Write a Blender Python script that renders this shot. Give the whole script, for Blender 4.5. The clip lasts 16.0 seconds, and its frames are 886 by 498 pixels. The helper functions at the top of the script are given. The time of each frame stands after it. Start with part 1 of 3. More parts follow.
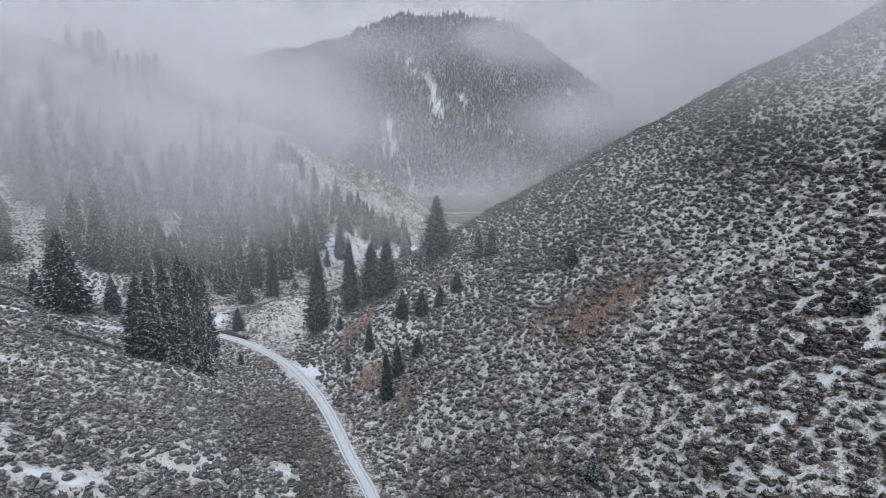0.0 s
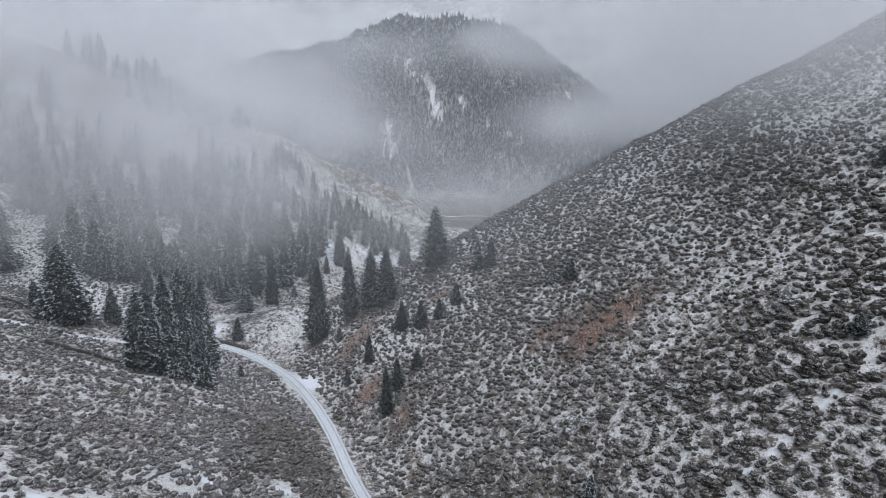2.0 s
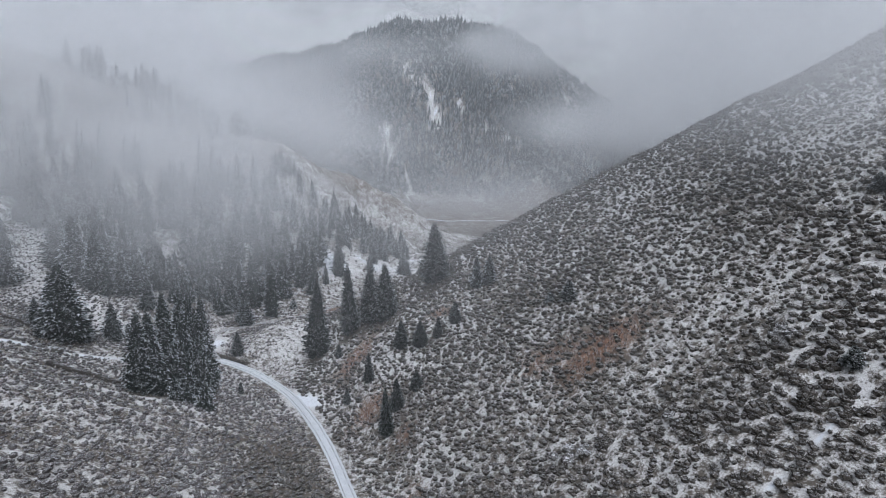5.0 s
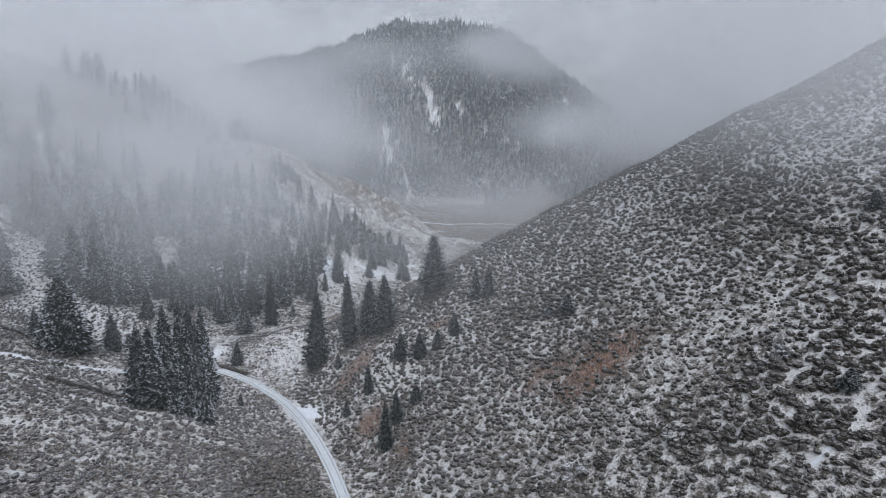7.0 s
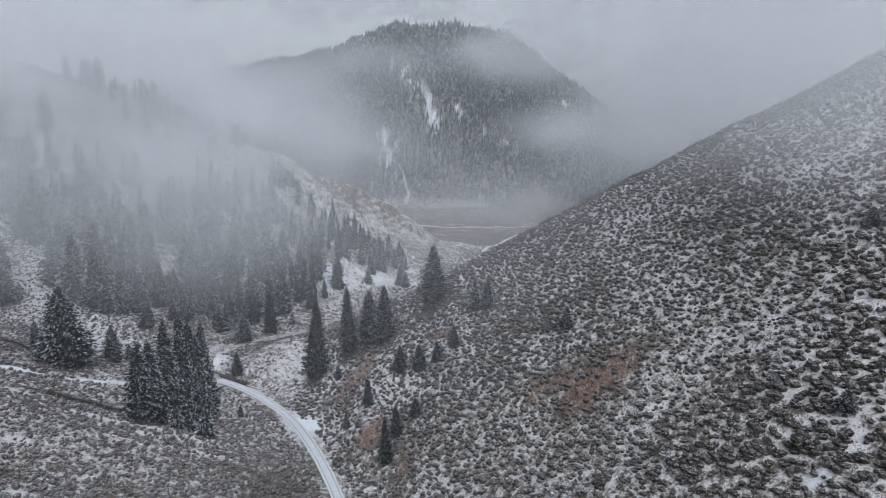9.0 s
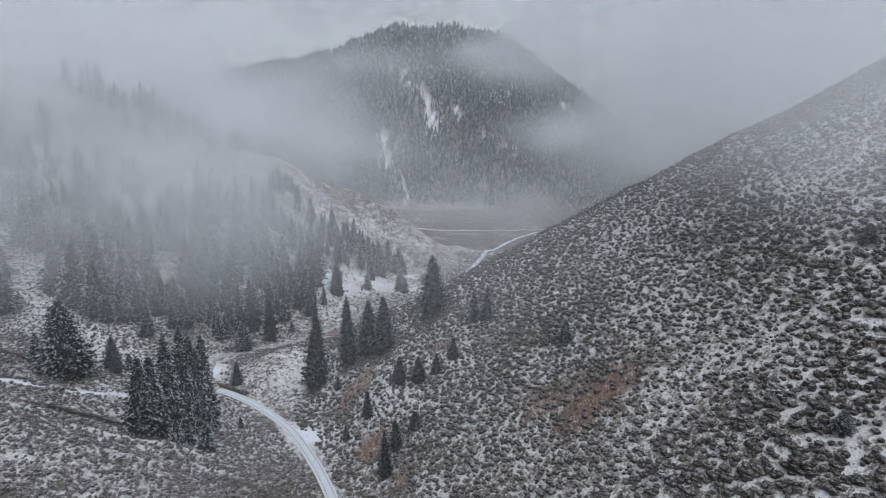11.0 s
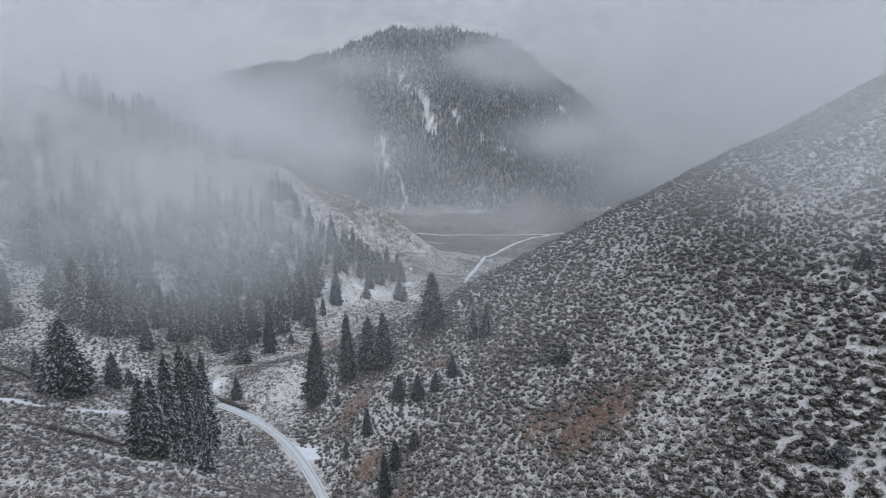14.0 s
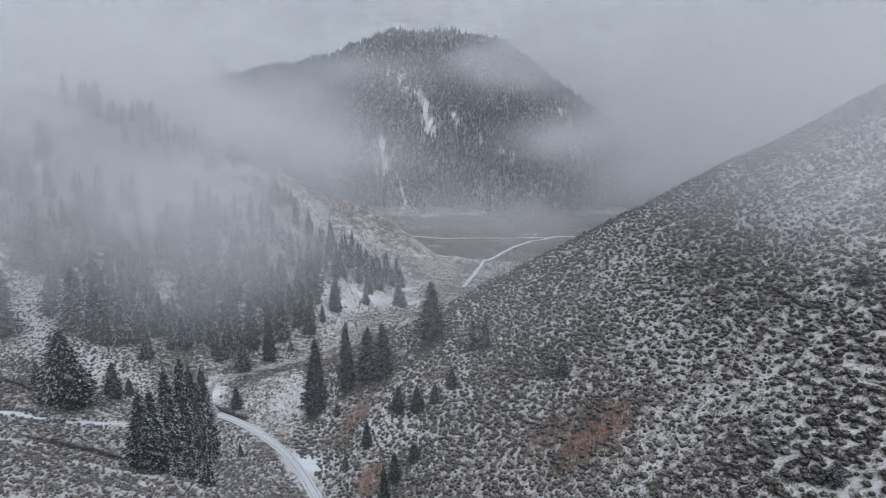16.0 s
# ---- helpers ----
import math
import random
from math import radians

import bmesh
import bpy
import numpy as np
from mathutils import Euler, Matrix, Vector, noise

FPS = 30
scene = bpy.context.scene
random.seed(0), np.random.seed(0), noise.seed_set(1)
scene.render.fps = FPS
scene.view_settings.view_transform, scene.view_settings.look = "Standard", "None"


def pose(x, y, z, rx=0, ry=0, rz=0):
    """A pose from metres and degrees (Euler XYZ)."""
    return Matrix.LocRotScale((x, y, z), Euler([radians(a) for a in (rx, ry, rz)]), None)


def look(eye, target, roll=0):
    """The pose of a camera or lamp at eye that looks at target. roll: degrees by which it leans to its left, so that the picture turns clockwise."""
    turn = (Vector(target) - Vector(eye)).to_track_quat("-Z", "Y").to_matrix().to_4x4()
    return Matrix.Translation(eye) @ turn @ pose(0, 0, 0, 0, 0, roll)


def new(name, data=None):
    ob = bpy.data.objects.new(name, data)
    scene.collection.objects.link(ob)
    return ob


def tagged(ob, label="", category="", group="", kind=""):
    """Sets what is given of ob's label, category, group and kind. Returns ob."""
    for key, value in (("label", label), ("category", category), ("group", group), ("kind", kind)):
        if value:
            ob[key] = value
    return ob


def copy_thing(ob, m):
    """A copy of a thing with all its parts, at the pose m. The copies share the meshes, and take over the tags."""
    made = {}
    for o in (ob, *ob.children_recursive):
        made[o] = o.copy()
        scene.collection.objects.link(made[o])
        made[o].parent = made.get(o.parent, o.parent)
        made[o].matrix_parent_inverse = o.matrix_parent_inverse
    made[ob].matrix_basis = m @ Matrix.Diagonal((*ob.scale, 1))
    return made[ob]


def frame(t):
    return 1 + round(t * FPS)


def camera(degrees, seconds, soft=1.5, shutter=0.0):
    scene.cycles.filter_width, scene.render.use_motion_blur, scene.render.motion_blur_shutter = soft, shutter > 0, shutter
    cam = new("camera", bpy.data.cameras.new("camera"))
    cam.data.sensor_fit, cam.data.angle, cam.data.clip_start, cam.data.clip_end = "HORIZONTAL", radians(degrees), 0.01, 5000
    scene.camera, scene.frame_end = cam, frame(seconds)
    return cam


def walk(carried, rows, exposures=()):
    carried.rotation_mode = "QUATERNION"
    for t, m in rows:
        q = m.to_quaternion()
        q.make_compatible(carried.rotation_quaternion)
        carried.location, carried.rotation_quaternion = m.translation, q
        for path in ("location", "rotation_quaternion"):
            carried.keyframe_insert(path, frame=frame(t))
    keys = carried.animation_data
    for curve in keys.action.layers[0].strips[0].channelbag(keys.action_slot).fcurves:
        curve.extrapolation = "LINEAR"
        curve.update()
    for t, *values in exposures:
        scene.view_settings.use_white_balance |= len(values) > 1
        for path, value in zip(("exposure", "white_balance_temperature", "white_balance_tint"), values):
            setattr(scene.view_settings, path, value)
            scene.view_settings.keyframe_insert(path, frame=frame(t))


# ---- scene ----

# ---- camera: a small aircraft that climbs straight up and turns slowly to its right ----
cam = camera(72.1, 16.0, soft=0.55)
CLIMB, START, TILT = 20.0, 40.0, -9.9
walk(cam, [(t, pose(-0.6 * t / 16, 0, START + CLIMB * t / 16, 90 + TILT, 0, -0.78 * t / 16)) for t in range(0, 17)],
     exposures=[(0, -0.09, 5900, 10), (16, -0.31, 5900, 10)])

# ---- overcast daylight ----
SUN_UP, SUN_ROUND = radians(48), radians(160)
world = bpy.data.worlds.new("overcast_sky")
scene.world = world
world.use_nodes = True
wt = world.node_tree
sky = wt.nodes.new("ShaderNodeTexSky")
sky.sky_type, sky.sun_disc, sky.sun_elevation, sky.sun_rotation = "NISHITA", False, SUN_UP, SUN_ROUND
sky.air_density, sky.dust_density, sky.ozone_density = 1.0, 6.0, 1.0
grey = wt.nodes.new("ShaderNodeHueSaturation")
grey.inputs["Saturation"].default_value = 0.10
wt.links.new(sky.outputs[0], grey.inputs["Color"])
wt.links.new(grey.outputs[0], wt.nodes["Background"].inputs["Color"])
wt.nodes["Background"].inputs["Strength"].default_value = 0.19
sun = new("sun", bpy.data.lights.new("sun", "SUN"))
sun.data.energy, sun.data.angle, sun.data.color = 0.6, radians(40), (1.0, 0.97, 0.94)
sun.matrix_world = look((0, 0, 300), (300 * math.cos(SUN_UP) / math.sin(SUN_UP) * -math.sin(SUN_ROUND), -300 * math.cos(SUN_UP) / math.sin(SUN_UP) * math.cos(SUN_ROUND), 0))
scene.cycles.transparent_max_bounces = 56


# ---- materials ----
class Nodes:
    """A small writer of node materials."""

    def __init__(self, name):
        self.mat = bpy.data.materials.new(name)
        self.mat.use_nodes = True
        self.tree = self.mat.node_tree
        self.bsdf = self.tree.nodes["Principled BSDF"]
        self.coords = self.add("ShaderNodeNewGeometry").outputs["Position"]

    def add(self, kind, **given):
        node = self.tree.nodes.new(kind)
        for key, value in given.items():
            node.inputs[key].default_value = value
        return node

    def link(self, a, b):
        self.tree.links.new(a, b)

    def noise(self, scale, detail=4.0, rough=0.6, stretch=(1, 1, 1)):
        m = self.add("ShaderNodeMapping")
        m.inputs["Scale"].default_value = stretch
        self.link(self.coords, m.inputs["Vector"])
        n = self.add("ShaderNodeTexNoise", Scale=scale, Detail=detail, Roughness=rough)
        self.link(m.outputs[0], n.inputs["Vector"])
        return n.outputs["Fac"]

    def math(self, op, a, b=0.0, c=0.0):
        n = self.add("ShaderNodeMath")
        n.operation = op
        for socket, value in zip(n.inputs, (a, b, c)):
            if isinstance(value, (int, float)):
                socket.default_value = value
            else:
                self.link(value, socket)
        return n.outputs[0]

    def span(self, value, low, high, to_low=0.0, to_high=1.0):
        n = self.add("ShaderNodeMapRange")
        n.interpolation_type = "SMOOTHSTEP"
        for i, v in zip((1, 2, 3, 4), (low, high, to_low, to_high)):
            n.inputs[i].default_value = v
        self.link(value, n.inputs[0])
        return n.outputs[0]

    def mix(self, fac, a, b):
        n = self.add("ShaderNodeMix")
        n.data_type = "RGBA"
        for socket, value in ((n.inputs["Factor"], fac), (n.inputs[6], a), (n.inputs[7], b)):
            if isinstance(value, tuple):
                socket.default_value = (*value, 1)
            elif isinstance(value, (int, float)):
                socket.default_value = value
            else:
                self.link(value, socket)
        return n.outputs[2]

    def attribute(self, name):
        n = self.add("ShaderNodeAttribute")
        n.attribute_name = name
        return n.outputs["Fac"]

    def up(self):
        s = self.add("ShaderNodeSeparateXYZ")
        self.link(self.add("ShaderNodeNewGeometry").outputs["Normal"], s.inputs[0])
        return s.outputs["Z"]

    def random(self):
        return self.math("FRACT", self.math("ADD", self.add("ShaderNodeNewGeometry").outputs["Random Per Island"], self.add("ShaderNodeObjectInfo").outputs["Random"]))

    def done(self, colour, roughness=0.9, bump=None, depth=0.1):
        if isinstance(colour, tuple):
            self.bsdf.inputs["Base Color"].default_value = (*colour, 1)
        else:
            self.link(colour, self.bsdf.inputs["Base Color"])
        self.bsdf.inputs["Roughness"].default_value = roughness
        self.bsdf.inputs["Specular IOR Level"].default_value = 0.2
        if bump is not None:
            b = self.add("ShaderNodeBump", Strength=0.8, Distance=depth)
            self.link(bump, b.inputs["Height"])
            self.link(b.outputs[0], self.bsdf.inputs["Normal"])
        return self.mat


SNOW = (0.76, 0.79, 0.84)


def ground_material():
    n = Nodes("snow_and_dead_grass")
    fine, mid, wide = n.noise(3.4, 6, 0.75), n.noise(0.7, 5, 0.65), n.noise(0.06, 4, 0.6)
    cover = n.math("ADD", n.math("MULTIPLY", n.math("SUBTRACT", fine, 0.5), 1.7), n.math("MULTIPLY", n.math("SUBTRACT", mid, 0.5), 1.5))
    cover = n.math("ADD", cover, n.math("MULTIPLY", n.math("SUBTRACT", wide, 0.5), 0.5))
    cover = n.math("ADD", cover, n.math("SUBTRACT", n.attribute("snow"), n.math("MULTIPLY", n.attribute("rust"), 0.30)))
    mask = n.span(cover, -0.16, 0.20)
    grass = n.mix(n.noise(1.4, 5, 0.7), (0.040, 0.034, 0.029), (0.140, 0.122, 0.104))
    rust = n.mix(fine, (0.10, 0.048, 0.028), (0.27, 0.145, 0.09))
    grass = n.mix(n.math("MULTIPLY", n.attribute("rust"), n.span(mid, 0.3, 0.6, 0.4, 1.0)), grass, rust)
    grass = n.mix(n.attribute("dark_ground"), grass, (0.022, 0.019, 0.016))
    thin = n.mix(n.span(n.noise(9.0, 4, 0.75), 0.36, 0.62), (0.29, 0.280, 0.270), (0.62, 0.62, 0.63))
    snow = n.mix(n.span(n.attribute("snow"), 0.30, 0.60), thin, n.mix(mid, (0.50, 0.53, 0.57), (0.66, 0.69, 0.735)))
    return n.done(n.mix(mask, grass, snow), 0.9, fine, 0.12)


def road_material():
    n = Nodes("packed_snow_track")
    fine, mid = n.noise(5.0, 5, 0.7), n.noise(0.8, 4, 0.6)
    rut = n.math("MULTIPLY", n.attribute("rut"), n.span(mid, 0.30, 0.62))
    edge = n.math("MULTIPLY", n.attribute("edge"), n.span(fine, 0.38, 0.58))
    snow = n.mix(mid, (0.36, 0.38, 0.41), (0.55, 0.575, 0.61))
    colour = n.mix(n.math("MULTIPLY", rut, 0.85), snow, (0.16, 0.15, 0.14))
    return n.done(n.mix(edge, colour, (0.11, 0.09, 0.07)), 0.85, fine, 0.05)


def brush_material(name, dark, light, snowy):
    n = Nodes(name)
    fine = n.noise(11.0, 4, 0.75)
    twig = n.mix(n.math("MULTIPLY", n.random(), n.span(fine, 0.35, 0.6)), dark, light)
    dust = n.math("MULTIPLY", n.span(n.up(), 0.20, 0.95), n.span(fine, 0.47, 0.62))
    dust = n.math("MULTIPLY", dust, snowy)
    return n.done(n.mix(dust, twig, SNOW), 0.95)


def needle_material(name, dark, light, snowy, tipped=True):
    """Needles with snow lying on single sprays, more of it towards tips and treetop."""
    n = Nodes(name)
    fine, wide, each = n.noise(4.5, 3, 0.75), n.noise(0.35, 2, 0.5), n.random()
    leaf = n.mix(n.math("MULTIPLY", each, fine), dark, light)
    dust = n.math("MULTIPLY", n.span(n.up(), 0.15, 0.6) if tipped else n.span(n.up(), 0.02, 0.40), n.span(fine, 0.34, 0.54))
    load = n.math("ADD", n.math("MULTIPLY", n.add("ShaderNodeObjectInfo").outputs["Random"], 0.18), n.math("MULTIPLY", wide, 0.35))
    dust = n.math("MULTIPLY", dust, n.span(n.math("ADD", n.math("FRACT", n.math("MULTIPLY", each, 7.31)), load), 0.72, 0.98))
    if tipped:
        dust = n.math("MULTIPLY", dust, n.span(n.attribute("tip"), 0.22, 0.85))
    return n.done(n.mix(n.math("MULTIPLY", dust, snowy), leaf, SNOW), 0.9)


def straw_material():
    n = Nodes("dry_grass")
    fine = n.noise(7.0, 3, 0.7)
    straw = n.mix(n.random(), (0.055, 0.045, 0.034), (0.20, 0.165, 0.12))
    straw = n.mix(n.attribute("rust"), straw, n.mix(fine, (0.085, 0.042, 0.024), (0.23, 0.122, 0.072)))
    return n.done(n.mix(n.math("MULTIPLY", n.span(fine, 0.45, 0.6), 0.45), straw, SNOW), 0.95)


def bark_material(name, a, b, snowy=1.0):
    n = Nodes(name)
    grain = n.noise(6.0, 4, 0.7, (1, 1, 0.25))
    dust = n.math("MULTIPLY", n.span(n.up(), 0.5, 0.9), n.span(n.noise(1.8, 3, 0.6), 0.40, 0.55))
    return n.done(n.mix(n.math("MULTIPLY", dust, snowy), n.mix(grain, a, b), SNOW), 0.95, grain, 0.03)


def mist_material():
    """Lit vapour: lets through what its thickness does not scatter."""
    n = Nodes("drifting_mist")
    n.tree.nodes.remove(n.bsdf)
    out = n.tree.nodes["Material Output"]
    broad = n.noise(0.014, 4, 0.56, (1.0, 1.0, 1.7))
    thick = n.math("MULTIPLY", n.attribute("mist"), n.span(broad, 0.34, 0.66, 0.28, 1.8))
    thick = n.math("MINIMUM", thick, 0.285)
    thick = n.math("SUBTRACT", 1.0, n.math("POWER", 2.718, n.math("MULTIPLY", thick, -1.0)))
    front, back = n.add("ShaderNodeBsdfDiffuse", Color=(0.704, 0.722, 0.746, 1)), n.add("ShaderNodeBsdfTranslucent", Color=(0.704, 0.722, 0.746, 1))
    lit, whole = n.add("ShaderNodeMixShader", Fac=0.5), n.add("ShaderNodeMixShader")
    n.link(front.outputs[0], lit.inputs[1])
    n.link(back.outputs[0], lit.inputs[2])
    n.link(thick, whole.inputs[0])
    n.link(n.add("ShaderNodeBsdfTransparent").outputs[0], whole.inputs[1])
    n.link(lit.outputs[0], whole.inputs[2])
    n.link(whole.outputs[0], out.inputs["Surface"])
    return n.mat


GROUND, TRACK = ground_material(), road_material()
SAGE = brush_material("sagebrush_twigs", (0.019, 0.0168, 0.0150), (0.132, 0.117, 0.103), 0.34)
FROSTED = brush_material("frosted_sagebrush_twigs", (0.025, 0.0225, 0.0215), (0.160, 0.147, 0.148), 0.46)
SNOWY_SAGE = brush_material("snow_laden_twigs", (0.05, 0.045, 0.04), (0.45, 0.45, 0.46), 1.0)
FAR_SAGE = brush_material("far_brush", (0.04, 0.036, 0.032), (0.14, 0.122, 0.105), 0.6)
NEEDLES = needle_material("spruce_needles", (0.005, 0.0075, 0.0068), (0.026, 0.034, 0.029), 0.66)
# The blue of the distant haze is mixed into these needle colours.
HAZE_BLUE_NEEDLES = needle_material("haze_blue_spruce_needles", (0.005, 0.012, 0.015), (0.016, 0.034, 0.042), 0.32, False)
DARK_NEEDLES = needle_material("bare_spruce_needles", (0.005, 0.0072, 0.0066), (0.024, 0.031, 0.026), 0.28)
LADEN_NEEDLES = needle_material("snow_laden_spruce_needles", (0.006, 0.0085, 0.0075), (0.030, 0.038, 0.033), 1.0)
BARK = bark_material("spruce_bark", (0.030, 0.024, 0.020), (0.09, 0.075, 0.06))
STRAW = straw_material()
ROCK = bark_material("dark_rock", (0.028, 0.026, 0.024), (0.085, 0.08, 0.075), 0.35)
GREY_WOOD = bark_material("weathered_wood", (0.018, 0.0155, 0.014), (0.055, 0.048, 0.043), 0.15)
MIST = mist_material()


# ---- mesh tools ----
def fast_mesh(name, verts, faces, material, smooth=False, **values):
    """A mesh from arrays: faces all of one number of corners; values: point attributes."""
    me = bpy.data.meshes.new(name)
    verts, faces = np.asarray(verts, np.float32), np.asarray(faces, np.int32)
    me.vertices.add(len(verts))
    me.vertices.foreach_set("co", verts.ravel())
    me.loops.add(faces.size)
    me.loops.foreach_set("vertex_index", faces.ravel())
    me.polygons.add(len(faces))
    me.polygons.foreach_set("loop_start", np.arange(0, faces.size, faces.shape[1], dtype=np.int32))
    me.polygons.foreach_set("use_smooth", np.full(len(faces), smooth))
    me.update(calc_edges=True)
    for key, v in values.items():
        me.attributes.new(key, "FLOAT", "POINT").data.foreach_set("value", np.asarray(v, np.float32).ravel())
    me.materials.append(material)
    return me


def sheet_faces(rows, cols):
    i = np.arange(rows - 1)[:, None] * cols + np.arange(cols - 1)[None, :]
    return np.stack([i, i + 1, i + cols + 1, i + cols], -1).reshape(-1, 4)


def part(name, data, parent, label=""):
    ob = new(name, data)
    ob.parent = parent
    return tagged(ob, label)


TABLE = np.random.default_rng(5).random((256, 256))


def value_noise(x, y):
    xi, yi = np.floor(x).astype(int), np.floor(y).astype(int)
    u, v = x - xi, y - yi
    u, v = u * u * (3 - 2 * u), v * v * (3 - 2 * v)
    a, b = TABLE[xi % 256, yi % 256], TABLE[(xi + 1) % 256, yi % 256]
    c, d = TABLE[xi % 256, (yi + 1) % 256], TABLE[(xi + 1) % 256, (yi + 1) % 256]
    return (a * (1 - u) + b * u) * (1 - v) + (c * (1 - u) + d * u) * v - 0.5


def fractal(x, y, octaves=4):
    return sum(value_noise(x * 2.0 ** k + 17.3 * k, y * 2.0 ** k + 9.1 * k) * 0.5 ** k for k in range(octaves))


# ---- the lie of the land ----
RIDGE = [(-330, 130, 150), (-215, 208, 108), (-152, 245, 80), (-126, 263, 68), (-110, 290, 57), (-91, 312, 49), (-82, 320, 46), (-54, 338, 31), (-24, 354, 14), (5, 367, -9), (30, 385, -16)]
GULLY = [(-5, -60, -4), (-9, 60, -5), (-14, 84, -5.5), (-31, 120, -6), (-53, 140, -6.3), (-60, 170, -5.5), (-40, 220, -8.5), (-14, 262, -9.5), (10, 300, -12), (50, 380, -17)]
ROAD = [(-2, 40), (-5.5, 58), (-9.2, 70.1), (-13.1, 79.6), (-17.8, 92.2), (-23.9, 106.3), (-32.0, 120.8), (-41.0, 131.5), (-47.6, 137), (-54, 141.4)]
ROAD_ON = [(-54, 141.4), (-58.8, 149), (-61.2, 157), (-60.5, 163), (-54.5, 168), (-43.6, 177.5), (-33, 194), (-27, 220), (-20, 250), (-5, 275)]
FAR_ROAD = [(14, 296), (16, 312), (20, 332), (27.5, 368), (34, 392), (47, 418), (60, 442), (78, 464), (100, 478)]
CROSS_ROAD = [(-75, 486), (-40, 478), (-5, 474), (40, 474), (94, 476), (150, 474), (220, 478)]


def smooth_min(a, b, k):
    h = np.clip(0.5 + 0.5 * (b - a) / k, 0, 1)
    return b * (1 - h) + a * h - k * h * (1 - h)


def smooth_max(a, b, k):
    return -smooth_min(-a, -b, k)


def from_line(x, y, line):
    """How far from a bent line, and the line's own third value there."""
    near, value = np.full(np.shape(x), 1e9), np.zeros(np.shape(x))
    for a, b in zip(line, line[1:]):
        dx, dy = b[0] - a[0], b[1] - a[1]
        t = np.clip(((x - a[0]) * dx + (y - a[1]) * dy) / (dx * dx + dy * dy), 0, 1)
        d = np.hypot(x - a[0] - t * dx, y - a[1] - t * dy)
        if len(a) > 2:
            value = np.where(d < near, a[2] + t * (b[2] - a[2]), value)
        near = np.minimum(d, near)
    return near, value


def right_hill(x, y):
    past = np.maximum(y - (138.2 - 0.17 * x), 0)
    side = np.maximum(x - 35, 0)
    return -20.41 + 0.6048 * x + 0.2578 * y - 0.014 * past ** 2 / (1 + 0.012 * past) - 0.0001 * side ** 2 / (1 + 0.01 * side)


def mountain(x, y):
    rib = (x + 70) + 0.62 * (y - 860)
    slope = -17 + 0.84 * (y - 590 - 0.16 * np.abs(x - 60)) + 38 * fractal(x / 70 + 3, y / 190, 4) + 20 * np.exp(-(rib / 34) ** 2) - 12 * np.exp(-((rib + 62) / 26) ** 2) + 9 * np.exp(-((rib - 95) / 30) ** 2)
    crest = np.interp(x, [-700, -400, -264, -145, -100, -30, 90, 131, 210, 300, 600], [60, 96, 154, 173, 186, 210, 180, 136, 76, 20, 10])
    crest = crest - 0.55 * np.maximum(y - 860, 0) + 10 * fractal(x / 40, y / 60, 3)
    return smooth_min(slope, crest, 14)


def bare_height(x, y):
    left = 9.0 - 0.335 * (x + 49.5) - 0.20 * (y - 75) - 0.12 * np.maximum(y - 95, 0) - 0.7 * np.exp(-((x + 68) / 16) ** 2 - ((y - 102) / 14) ** 2)
    left = smooth_min(left, 70 + 0 * x, 30)
    d, bed = from_line(x, y, GULLY)
    d2, top = from_line(x, y, RIDGE)
    h = smooth_max(smooth_min(right_hill(x, y), 150 + 0 * x, 40), left, 4)
    h = smooth_max(h, bed + 0.03 * d, 3)
    h = smooth_max(h, top - (0.70 + 0.15 * np.clip((-88 - x) / 30, 0, 1)) * d2 + 5 * fractal(x / 30, y / 30, 3), 12)
    h = smooth_max(h, mountain(x, y), 12)
    return h + 6.5 * np.exp(-((x + 40) / 10) ** 2 - ((y - 151) / 9) ** 2)


def ground_height(x, y):
    x, y = np.asarray(x, float), np.asarray(y, float)
    d = np.minimum(from_line(x, y, ROAD)[0], from_line(x, y, ROAD_ON)[0])
    calm = np.clip((d - 1.5) / 6, 0, 1)
    rough = 1.1 * fractal(x / 14, y / 14, 3) + 0.35 * fractal(x / 2.6, y / 2.6, 3)
    return bare_height(x, y) + rough * calm


def ground_at(x, y):
    return float(ground_height(np.array([x]), np.array([y]))[0])


def blob(x, y, cx, cy, rx, ry, turn=0.0):
    c, s = math.cos(radians(turn)), math.sin(radians(turn))
    u, v = ((x - cx) * c + (y - cy) * s) / rx, (-(x - cx) * s + (y - cy) * c) / ry
    return np.exp(-(u * u + v * v))


# ---- where the single trees stand: place, height and breadth ----
BY_TRACK = [(-28.9, 135.4, 19.0, 5.2), (-21.3, 137.3, 17.4, 3.9), (-16.2, 136.7, 13.2, 5.1), (-12.6, 134.3, 13.4, 5.0), (-1.4, 137.5, 14.0, 6.2)]
SAPLINGS = [(-8.1, 117.6, 6.1, 3.1), (-4.2, 115.1, 5.7, 3.2), (-0.6, 114.8, 4.4, 2.1), (2.7, 116.4, 4.7, 2.6), (-14.1, 112.2, 5.9, 2.3), (-9.2, 94.8, 8.7, 2.5), (-7.8, 100.2, 6.2, 2.6), (-18.0, 109.5, 3.3, 1.6),
            (-22.6, 128.7, 3.2, 1.7), (-4.4, 102.5, 3.6, 2.5), (-49.9, 142.9, 6.1, 3.1), (-41.5, 119.2, 2.8, 1.4)]
